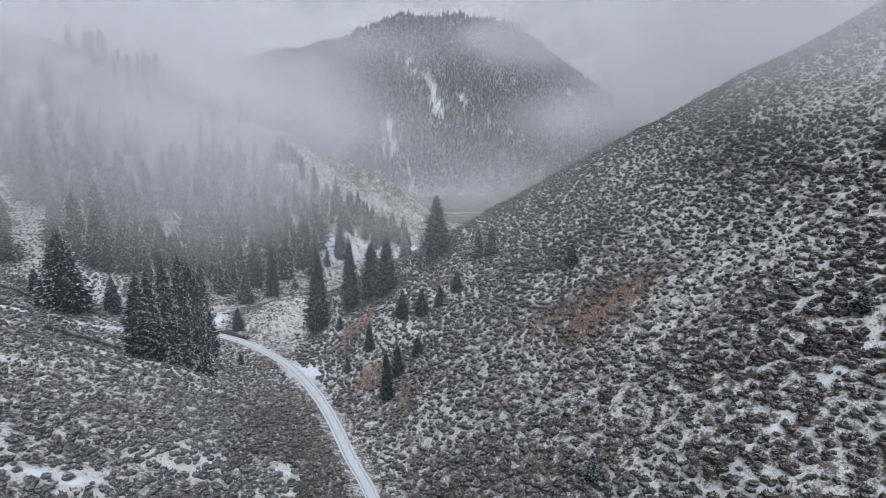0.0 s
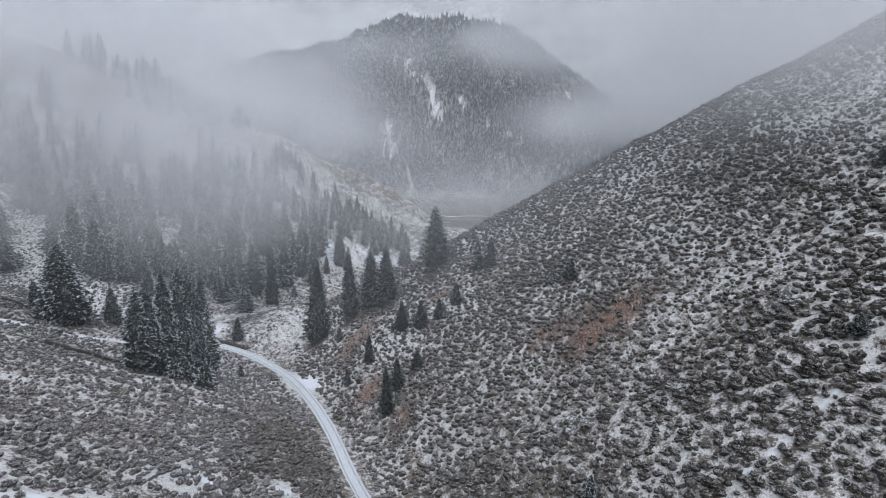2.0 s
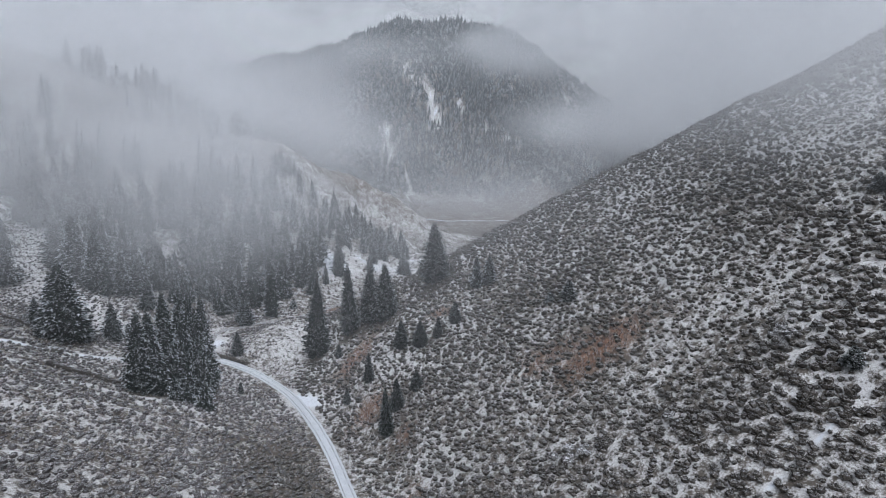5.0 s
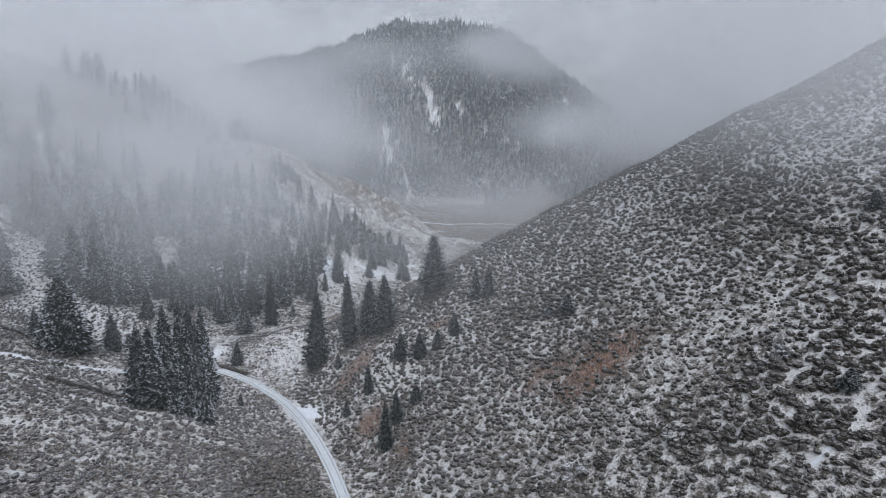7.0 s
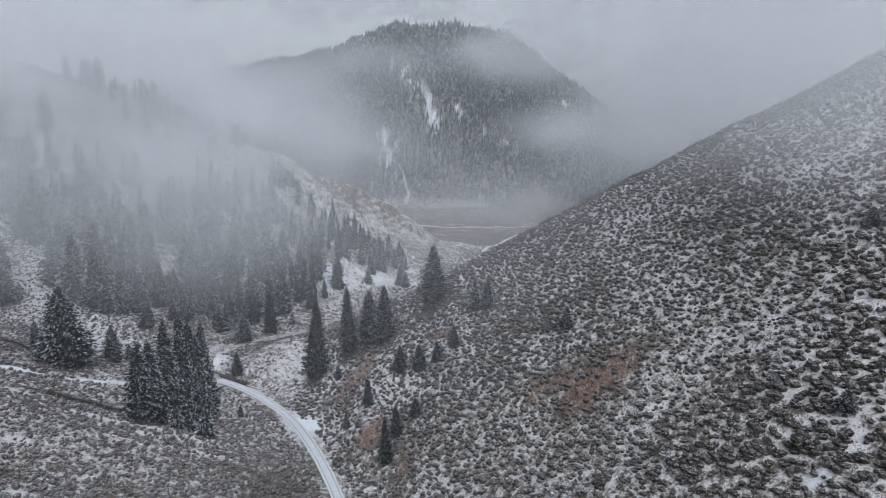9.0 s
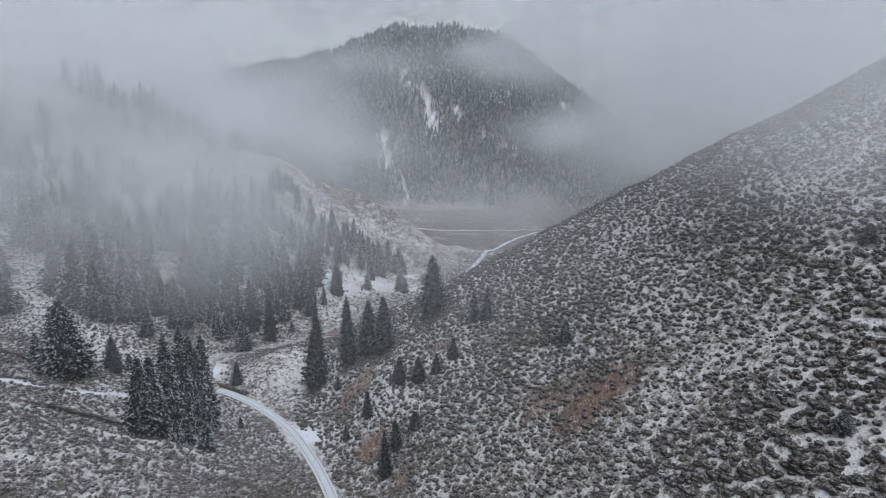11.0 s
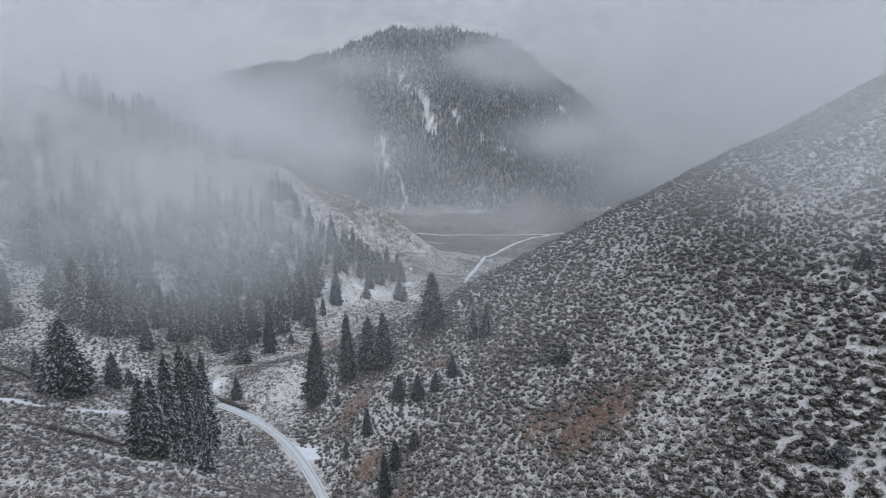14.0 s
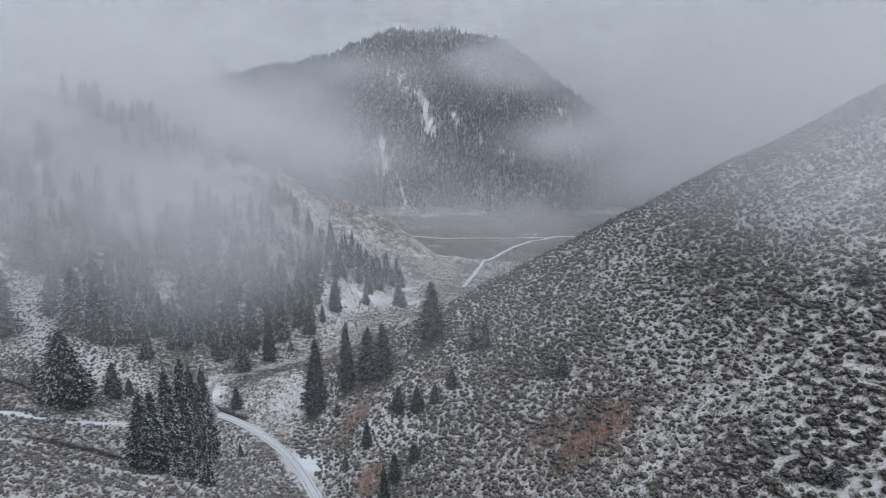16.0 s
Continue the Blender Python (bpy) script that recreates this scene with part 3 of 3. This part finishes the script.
wood(88, [(-46, 272, 8, 9), (-33, 286, 8, 6), (-24, 290, 7, 5), (-38, 276, 7, 8), (-55, 275, 5, 7), (-52, 262, 9, 9), (-62, 248, 8, 9), (-34, 280, 6, 7), (-28, 284, 6, 6)], 7, 14, "spruce tree half hidden in mist on the spur", 37.0)
wood(74, [(-128, 258, 5, 5), (-121, 266, 5, 6), (-114, 277, 4, 6), (-139, 250, 7, 5), (-106, 288, 4, 6), (-98, 300, 3, 4), (-116, 262, 6, 6)], 8, 13, "spruce tree standing out on the misty ridge")
for model in MODELS + THIN_MODELS + DARK_MODELS + [LADEN]:
    for ob in (*model.children_recursive, model):
        bpy.data.objects.remove(ob)


def build_misty_wood():
    """The thick wood on the slope under the ridge, mostly lost in the mist."""
    rng = np.random.default_rng(61)
    models = [crown_soup(rng, 10.0, 10.0 * slim, 11, 10, 0.25) for slim in (0.42, 0.46, 0.50)]
    tris, tips = [], []
    for cx, cy, rx, ry, count in ((-112, 190, 18, 10, 44), (-146, 196, 18, 12, 26), (-86, 214, 8, 8, 18), (-140, 172, 12, 12, 25)):
        for _ in range(count):
            x, y, h = rng.normal(cx, rx), rng.normal(cy, ry), rng.uniform(11, 19)
            if snow_lie(np.array(x), np.array(y)) > 0.3:
                continue
            soup, tip = models[rng.integers(3)]
            c, s = math.cos(a := rng.uniform(0, 6.28)), math.sin(a)
            p = soup @ np.array([[c, s, 0], [-s, c, 0], [0, 0, 1]]) * (h / 10)
            tris.append(p + np.array([x, y, ground_at(x, y) - 0.2]))
            tips.append(tip)
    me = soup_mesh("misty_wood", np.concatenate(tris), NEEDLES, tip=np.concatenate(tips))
    tagged(new("misty_wood", me), "thick dark spruce wood on a misty slope", "forest", kind="stuff")


build_misty_wood()


def build_far_forest():
    """The forest of the mountain across the valley."""
    rng = np.random.default_rng(9)
    n = 62000
    x, y = rng.uniform(-420, 330, n), rng.uniform(585, 910, n)
    lie = opening(x, y) + 0.30 * fractal(x / 30 + 5, y / 50, 3)
    keep = (lie < 0.22 + 0.4 * rng.random(n) ** 3) & (mountain(x, y) > -14 + 6 * rng.random(n)) & (np.abs(x) < 0.62 * y)
    x, y = x[keep][:27000], y[keep][:27000]
    z, h = ground_height(x, y), rng.uniform(5.2, 11.0, len(x)) * (1 + 0.35 * fractal(x / 9, y / 9, 2))
    h = h * (1 + 0.7 * np.clip((z - 0.84 * (y - 640) + 17) / 40, 0, 1) * np.clip((z - 120) / 40, 0, 1) * rng.random(len(x)))
    tris = []
    for tier, (low, top, r) in enumerate(((0.05, 0.48, 0.25), (0.32, 0.74, 0.19), (0.56, 1.0, 0.115))):
        turn = rng.uniform(0, 6.28, len(x))
        for k in range(4):
            a0, a1 = turn + k * 1.5708, turn + (k + 0.85) * 1.5708
            r0, r1 = r * h * rng.uniform(0.7, 1.2, len(x)), r * h * rng.uniform(0.7, 1.2, len(x))
            p = np.stack([x, y, z + top * h], -1)
            q = np.stack([x + r0 * np.cos(a0), y + r0 * np.sin(a0), z + low * h], -1)
            s = np.stack([x + r1 * np.cos(a1), y + r1 * np.sin(a1), z + low * h * 1.1], -1)
            tris.append(np.stack([q, s, p], 1))
    me = soup_mesh("mountain_forest", np.stack(tris, 1).reshape(-1, 3, 3), HAZE_BLUE_NEEDLES)
    tagged(new("mountain_forest", me), "dense snow-dusted spruce forest on the far mountain", "forest", kind="stuff")


build_far_forest()


# ---- sagebrush ----
def bush_soup(seed, twigs=38, wide=1.0):
    """A rounded, twiggy shrub about a metre across."""
    rng = np.random.default_rng(seed)
    bm = bmesh.new()
    bmesh.ops.create_icosphere(bm, subdivisions=1, radius=0.37)
    for v in bm.verts:
        v.co *= rng.uniform(0.80, 1.22)
        v.co.z = max(v.co.z * 0.72 + 0.22, -0.12)
    tris = [[tuple(v.co) for v in f.verts] for f in bm.faces if f.calc_center_median().z > -0.02]
    bm.free()
    for _ in range(twigs):
        a, up = rng.uniform(0, 6.2832), rng.uniform(0.05, 1.0)
        out = np.array([math.cos(a) * math.sqrt(1 - up * up), math.sin(a) * math.sqrt(1 - up * up), up * 0.85])
        base = out * 0.28 + np.array([0, 0, 0.16])
        tip = out * rng.uniform(0.38, 0.50) + np.array([0, 0, 0.18]) + rng.normal(0, 0.035, 3)
        across = np.cross(out, rng.normal(size=3))
        across *= wide * rng.uniform(0.05, 0.11) / (np.linalg.norm(across) + 1e-6)
        tris.append([tuple(base + across), tuple(base * 0.6 + tip * 0.4 - across), tuple(tip)])
    return np.array(tris)


def mound_soup(seed):
    """A low shrub seen from far off."""
    rng = np.random.default_rng(seed)
    ring = [(0.5 * rng.uniform(0.7, 1.2) * math.cos(k * 1.0472), 0.5 * rng.uniform(0.7, 1.2) * math.sin(k * 1.0472), -0.1) for k in range(6)]
    high = [(0.30 * rng.uniform(0.6, 1.3) * math.cos(k * 2.094 + 0.5), 0.30 * rng.uniform(0.6, 1.3) * math.sin(k * 2.094 + 0.5), rng.uniform(0.38, 0.55)) for k in range(3)]
    tris = []
    for k in range(3):
        a, b, c = ring[2 * k], ring[2 * k + 1], ring[(2 * k + 2) % 6]
        tris += [(a, b, high[k]), (b, c, high[k]), (c, high[(k + 1) % 3], high[k])]
    return np.array(tris + [tuple(high)])


def tuft_soup(seed):
    """A tussock of dead grass: a fan of leaning blades."""
    rng = np.random.default_rng(seed)
    tris = []
    for k in range(8):
        a, lean = rng.uniform(0, 6.2832), rng.uniform(0.2, 0.7)
        c, s = math.cos(a), math.sin(a)
        tris.append([(0.12 * -s, 0.12 * c, -0.05), (0.12 * s, -0.12 * c, -0.05), (lean * c + rng.normal(0, 0.1), lean * s + rng.normal(0, 0.1), rng.uniform(0.45, 0.9))])
    return np.array(tris)


def thicket(x, y):
    """The dark brush in the bottom beside the track."""
    return blob(x, y, -20, 80, 7, 19, 20) + 0.7 * fractal(x / 5, y / 5, 3) > 0.42


def bush_cover(x, y):
    """The share of ground that shrubs take, and their size."""
    lie = snow_lie(x, y)
    hill = right_hill(x, y) > bare_height(x, y) - 1.5
    share = np.where(hill, 0.95, 0.82) + np.where(hill, 0.62, 0.5) * fractal(x / 1.7 + 11, y / 1.7, 2) - 2.4 * np.maximum(lie - np.where(hill, 0.24, 0.14), 0) + 0.5 * fractal(x / 5 + 40, y / 5, 3)
    share = share + 0.12 * np.clip((66 - y) / 15, 0, 1) - 0.14 * blob(x, y, 50, 68, 13, 10) + np.where(hill, 0.10, 0) * blob(x, y, 18, 112, 30, 24)
    share = np.where(thicket(x, y), 1.0, share) - 0.55 * blob(x, y, -37, 138, 13, 9, 35)
    road = np.minimum(from_line(x, y, ROAD)[0], from_line(x, y, ROAD_ON)[0])
    size = np.where(hill, 1.02 + 0.10 * np.clip((80 - y) / 20, 0, 1), np.where(thicket(x, y), 0.9, 0.80 + 0.22 * np.clip((78 - y) / 18, 0, 1))) * (1 - 0.3 * blob(x, y, -37, 140, 14, 10, 35)) * (1 + 0.4 * fractal(x / 11 + 7, y / 11 + 3, 2))
    for line, width in CUT_BANKS:
        share = np.where(from_line(x, y, line)[0] < 1.1, 0.1, share)
    return np.where(road < 2.1, 0, share) * (1 - 0.70 * rust_lie(x, y)) * (1 - 0.9 * under_trees(x, y)), size


def scatter(step, x0, x1, y0, y1, rng):
    gx, gy = np.meshgrid(np.arange(x0, x1, step), np.arange(y0, y1, step))
    x, y = gx.ravel() + rng.uniform(-0.8, 0.8, gx.size) * step, gy.ravel() + rng.uniform(-0.8, 0.8, gx.size) * step
    return x, y


def place_soup(soups, x, y, size, rng, sink=0.06):
    z, out = ground_height(x, y), []
    which, turn = rng.integers(len(soups), size=len(x)), rng.uniform(0, 6.2832, len(x))
    tall = size * rng.uniform(0.9, 1.3, len(x))
    for k, soup in enumerate(soups):
        i = np.nonzero(which == k)[0]
        c, s = np.cos(turn[i])[:, None, None], np.sin(turn[i])[:, None, None]
        p = soup[None]
        px, py = p[..., 0] * c - p[..., 1] * s, p[..., 0] * s + p[..., 1] * c
        out.append(np.stack([px * size[i, None, None] + x[i, None, None], py * size[i, None, None] + y[i, None, None], p[..., 2] * tall[i, None, None] + z[i, None, None] - sink], -1).reshape(-1, 3, 3))
    return np.concatenate(out)


def build_brush():
    rng = np.random.default_rng(31)
    soups, plain = [bush_soup(100 + k, 70, 0.6) for k in range(7)], [bush_soup(200 + k, 11) for k in range(5)]
    x, y = scatter(0.76, -130, 110, 40, 185, rng)
    share, size = bush_cover(x, y)
    keep = (rng.random(len(x)) < share) & (np.abs(x) < 0.76 * y + 3) & (bare_height(x, y) < 110) & ((x < -12) | (y < 160 - 0.17 * x))
    x, y, size = x[keep], y[keep], size[keep] * (0.60 + 0.78 * rng.random(keep.sum()) ** 1.4)
    single = np.nonzero((x > 14) & (x < 42) & (y > 42) & (y < 62))[0][:280]
    meshes = [soup_mesh("sagebrush", s, SAGE) for s in soups]
    z = ground_height(x[single], y[single])
    for i, zz in zip(single, z):
        ob = tagged(new("sagebrush", meshes[rng.integers(len(meshes))]), "dark grey twiggy sagebrush shrub dusted with snow", "shrub", "sagebrush on the near slope")
        k = float(size[i])
        ob.matrix_world = pose(float(x[i]), float(y[i]), float(zz) - 0.06, 0, 0, rng.uniform(0, 360)) @ Matrix.Diagonal((k, k, k * rng.uniform(1.0, 1.4), 1))
    rest = np.ones(len(x), bool)
    rest[single] = False
    frosted = (right_hill(x, y) < bare_height(x, y) - 1.5) & ~thicket(x, y)
    for name, these, material, label in (("sagebrush_cover", rest & ~frosted, SAGE, "dense dark sagebrush covering the snowy hillside"), ("frosted_brush_cover", rest & frosted, FROSTED, "low frosted grey sagebrush on the gentler slope")):
        soup = [place_soup(kind, x[these & where], y[these & where], size[these & where], rng) for kind, where in ((soups, y < (72 if material is SAGE else 62)), (plain, y >= (72 if material is SAGE else 62)))]
        tagged(new(name, soup_mesh(name, np.concatenate(soup), material)), label, "shrubs", kind="stuff")
    # tussocks of dead grass between the shrubs
    x, y = scatter(0.78, -120, 100, 42, 150, rng)
    keep = (rng.random(len(x)) < np.where(right_hill(x, y) > bare_height(x, y) - 1.5, 0.34, 0.62) - 1.2 * np.maximum(snow_lie(x, y) - 0.1, 0)) & (np.abs(x) < 0.76 * y) & (np.minimum(from_line(x, y, ROAD)[0], from_line(x, y, ROAD_ON)[0]) > 1.6)
    x, y = x[keep], y[keep]
    rx, ry = scatter(0.5, -30, 40, 70, 135, rng)
    keep = rng.random(len(rx)) < 1.3 * rust_lie(rx, ry) - 0.2
    size = np.concatenate([rng.uniform(0.25, 0.6, len(x)), rng.uniform(0.5, 0.95, keep.sum())])
    x, y = np.concatenate([x, rx[keep]]), np.concatenate([y, ry[keep]])
    soup = place_soup([tuft_soup(k) for k in range(4)], x, y, size, rng, 0.02)
    me = soup_mesh("grass_tussocks", soup, STRAW)
    flat = soup.reshape(-1, 3)
    me.attributes.new("rust", "FLOAT", "POINT").data.foreach_set("value", rust_lie(flat[:, 0], flat[:, 1]).astype(np.float32))
    tagged(new("grass_tussocks", me), "dry frosted grass tussocks between the shrubs", "grass", kind="stuff")
    x, y = scatter(2.0, -200, 60, 185, 380, rng)
    keep = (rng.random(len(x)) < 0.80 - 3.0 * np.maximum(snow_lie(x, y) - 0.15, 0) + 0.6 * fractal(x / 12, y / 12, 3)) & (np.abs(x) < 0.76 * y)
    fx, fy = scatter(3.0, -110, 170, 380, 560, rng)
    some = rng.random(len(fx)) < 0.7 + 0.8 * fractal(fx / 15, fy / 15, 3)
    x, y = np.concatenate([x[keep], fx[some]]), np.concatenate([y[keep], fy[some]])
    tagged(new("far_brush", soup_mesh("far_brush", place_soup([mound_soup(k) for k in range(5)], x, y, rng.uniform(0.45, 1.15, len(x)), rng), FAR_SAGE)), "low dark brush on the far slopes", "shrubs", kind="stuff")


build_brush()


# ---- small things ----
def build_bank_edge(points, radius, label):
    """An eroded bank's dark edge, drawn as a weathered log along the ground."""
    rng = np.random.default_rng(int(points[0][1]))
    n, sides = 14, 7
    f = np.linspace(0, 1, n)
    x, y = np.interp(f, np.linspace(0, 1, len(points)), [p[0] for p in points]), np.interp(f, np.linspace(0, 1, len(points)), [p[1] for p in points])
    z = ground_height(x, y) + radius * 0.7
    rows = []
    for i in range(n):
        r = radius * (1 - 0.55 * f[i]) * rng.uniform(0.9, 1.1) * (0.6 if i in (0, n - 1) else 1)
        rows.append([(x[i], y[i] + r * math.cos(k * 6.2832 / sides), z[i] + r * math.sin(k * 6.2832 / sides)) for k in range(sides)])
    v = np.array(rows).reshape(-1, 3)
    faces = [(i * sides + k, i * sides + (k + 1) % sides, (i + 1) * sides + (k + 1) % sides, (i + 1) * sides + k) for i in range(n - 1) for k in range(sides)]
    me = fast_mesh("fallen_log", v, faces, GREY_WOOD, True)
    tagged(new("fallen_log", me), label, "log")


build_bank_edge([(-66.6, 98.2), (-61.0, 99.5), (-54.2, 100.6)], 0.55, "long dark eroded bank edge in log form on the snowy slope")
build_bank_edge([(-92.5, 123.8), (-88, 123.4), (-82.8, 122.3)], 0.5, "dark eroded bank edge in log form beside the snowy trail")


def build_laden_shrub(x, y, size, material, label, seed):
    """A bigger, looser shrub: stems below and a ragged head of twigs."""
    rng = np.random.default_rng(seed)
    shrub = tagged(new("large_shrub"), label, "shrub")
    shrub.location = (x, y, ground_at(x, y) - 0.05)
    for k in range(9):
        c = np.array([rng.normal(0, 0.30), rng.normal(0, 0.30), rng.uniform(0.30, 0.75)]) * size
        tuft = part("twigs", soup_mesh("twigs", bush_soup(seed + k, 60) * size * rng.uniform(0.35, 0.55), material), shrub)
        tuft.location = c
    for k in range(6):
        stem = part("stem", trunk_mesh("stem", rng, 0.7 * size, 0.05, BARK, 0.2, 5, 4), shrub)
        stem.matrix_basis = pose(0, 0, 0, 0, rng.uniform(8, 32), rng.uniform(0, 360))


for x, y, size, snowy, seed in ((15.2, 69.0, 3.0, True, 300), (17.2, 68.8, 2.0, True, 320), (40.4, 70.0, 2.6, True, 340), (26.0, 53.0, 3.2, False, 360), (20.0, 68.8, 1.7, False, 380), (27.2, 68.0, 1.6, True, 400), (38.4, 61.0, 2.4, False, 420)):
    build_laden_shrub(x, y, size, SNOWY_SAGE if snowy else SAGE, "large shrub bowed under clinging snow on the slope" if snowy else "large rounded dark shrub on the brushy slope", seed)


def build_boulder(x, y, size, seed):
    """A low dark rock, its top under snow."""
    rng = np.random.default_rng(seed)
    bm = bmesh.new()
    bmesh.ops.create_icosphere(bm, subdivisions=3, radius=1.0)
    for v in bm.verts:
        k = 1 + 0.30 * noise.noise(v.co * 1.3 + Vector((seed, 0, 0))) + 0.10 * noise.noise(v.co * 4)
        v.co = Vector((v.co.x * 1.35 * k, v.co.y * k, max(v.co.z, -0.5) * 0.62 * k)) * size
    me = bpy.data.meshes.new("boulder")
    bm.to_mesh(me)
    bm.free()
    me.materials.append(ROCK)
    rock = tagged(new("boulder", me), "low dark boulder capped with snow beside the trail", "rock")
    rock.matrix_world = pose(x, y, ground_at(x, y) + 0.15 * size, 0, 0, rng.uniform(0, 180))


build_boulder(-73.2, 110.0, 1.3, 4)
build_boulder(-68.4, 112.6, 0.8, 9)


def build_snag(x, y, h):
    rng = np.random.default_rng(3)
    snag = tagged(new("dead_tree"), "bare grey dead tree trunk on the slope", "tree")
    snag.location = (x, y, ground_at(x, y))
    part("trunk", trunk_mesh("trunk", rng, h, 0.17, GREY_WOOD, 0.3), snag)
    for k in range(9):
        a, z, l = rng.uniform(0, 6.28), h * rng.uniform(0.35, 0.95), rng.uniform(0.5, 1.2)
        me = trunk_mesh("branch", rng, l, 0.04, GREY_WOOD, 0, 5, 4)
        b = part("branch", me, snag)
        b.matrix_basis = pose(0.3 * (z / h) ** 2, 0, z, 0, rng.uniform(60, 100), math.degrees(a))


build_snag(-18.7, 137.5, 9.5)


def build_post(x, y):
    me = trunk_mesh("fence_post", np.random.default_rng(2), 1.3, 0.09, GREY_WOOD, 0, 8, 3)
    ob = tagged(new("fence_post", me), "short weathered wooden post beside the track", "post", "posts beside the track")
    ob.location = (x, y, ground_at(x, y))


build_post(-52.2, 143.6)
build_post(-50.6, 144.4)


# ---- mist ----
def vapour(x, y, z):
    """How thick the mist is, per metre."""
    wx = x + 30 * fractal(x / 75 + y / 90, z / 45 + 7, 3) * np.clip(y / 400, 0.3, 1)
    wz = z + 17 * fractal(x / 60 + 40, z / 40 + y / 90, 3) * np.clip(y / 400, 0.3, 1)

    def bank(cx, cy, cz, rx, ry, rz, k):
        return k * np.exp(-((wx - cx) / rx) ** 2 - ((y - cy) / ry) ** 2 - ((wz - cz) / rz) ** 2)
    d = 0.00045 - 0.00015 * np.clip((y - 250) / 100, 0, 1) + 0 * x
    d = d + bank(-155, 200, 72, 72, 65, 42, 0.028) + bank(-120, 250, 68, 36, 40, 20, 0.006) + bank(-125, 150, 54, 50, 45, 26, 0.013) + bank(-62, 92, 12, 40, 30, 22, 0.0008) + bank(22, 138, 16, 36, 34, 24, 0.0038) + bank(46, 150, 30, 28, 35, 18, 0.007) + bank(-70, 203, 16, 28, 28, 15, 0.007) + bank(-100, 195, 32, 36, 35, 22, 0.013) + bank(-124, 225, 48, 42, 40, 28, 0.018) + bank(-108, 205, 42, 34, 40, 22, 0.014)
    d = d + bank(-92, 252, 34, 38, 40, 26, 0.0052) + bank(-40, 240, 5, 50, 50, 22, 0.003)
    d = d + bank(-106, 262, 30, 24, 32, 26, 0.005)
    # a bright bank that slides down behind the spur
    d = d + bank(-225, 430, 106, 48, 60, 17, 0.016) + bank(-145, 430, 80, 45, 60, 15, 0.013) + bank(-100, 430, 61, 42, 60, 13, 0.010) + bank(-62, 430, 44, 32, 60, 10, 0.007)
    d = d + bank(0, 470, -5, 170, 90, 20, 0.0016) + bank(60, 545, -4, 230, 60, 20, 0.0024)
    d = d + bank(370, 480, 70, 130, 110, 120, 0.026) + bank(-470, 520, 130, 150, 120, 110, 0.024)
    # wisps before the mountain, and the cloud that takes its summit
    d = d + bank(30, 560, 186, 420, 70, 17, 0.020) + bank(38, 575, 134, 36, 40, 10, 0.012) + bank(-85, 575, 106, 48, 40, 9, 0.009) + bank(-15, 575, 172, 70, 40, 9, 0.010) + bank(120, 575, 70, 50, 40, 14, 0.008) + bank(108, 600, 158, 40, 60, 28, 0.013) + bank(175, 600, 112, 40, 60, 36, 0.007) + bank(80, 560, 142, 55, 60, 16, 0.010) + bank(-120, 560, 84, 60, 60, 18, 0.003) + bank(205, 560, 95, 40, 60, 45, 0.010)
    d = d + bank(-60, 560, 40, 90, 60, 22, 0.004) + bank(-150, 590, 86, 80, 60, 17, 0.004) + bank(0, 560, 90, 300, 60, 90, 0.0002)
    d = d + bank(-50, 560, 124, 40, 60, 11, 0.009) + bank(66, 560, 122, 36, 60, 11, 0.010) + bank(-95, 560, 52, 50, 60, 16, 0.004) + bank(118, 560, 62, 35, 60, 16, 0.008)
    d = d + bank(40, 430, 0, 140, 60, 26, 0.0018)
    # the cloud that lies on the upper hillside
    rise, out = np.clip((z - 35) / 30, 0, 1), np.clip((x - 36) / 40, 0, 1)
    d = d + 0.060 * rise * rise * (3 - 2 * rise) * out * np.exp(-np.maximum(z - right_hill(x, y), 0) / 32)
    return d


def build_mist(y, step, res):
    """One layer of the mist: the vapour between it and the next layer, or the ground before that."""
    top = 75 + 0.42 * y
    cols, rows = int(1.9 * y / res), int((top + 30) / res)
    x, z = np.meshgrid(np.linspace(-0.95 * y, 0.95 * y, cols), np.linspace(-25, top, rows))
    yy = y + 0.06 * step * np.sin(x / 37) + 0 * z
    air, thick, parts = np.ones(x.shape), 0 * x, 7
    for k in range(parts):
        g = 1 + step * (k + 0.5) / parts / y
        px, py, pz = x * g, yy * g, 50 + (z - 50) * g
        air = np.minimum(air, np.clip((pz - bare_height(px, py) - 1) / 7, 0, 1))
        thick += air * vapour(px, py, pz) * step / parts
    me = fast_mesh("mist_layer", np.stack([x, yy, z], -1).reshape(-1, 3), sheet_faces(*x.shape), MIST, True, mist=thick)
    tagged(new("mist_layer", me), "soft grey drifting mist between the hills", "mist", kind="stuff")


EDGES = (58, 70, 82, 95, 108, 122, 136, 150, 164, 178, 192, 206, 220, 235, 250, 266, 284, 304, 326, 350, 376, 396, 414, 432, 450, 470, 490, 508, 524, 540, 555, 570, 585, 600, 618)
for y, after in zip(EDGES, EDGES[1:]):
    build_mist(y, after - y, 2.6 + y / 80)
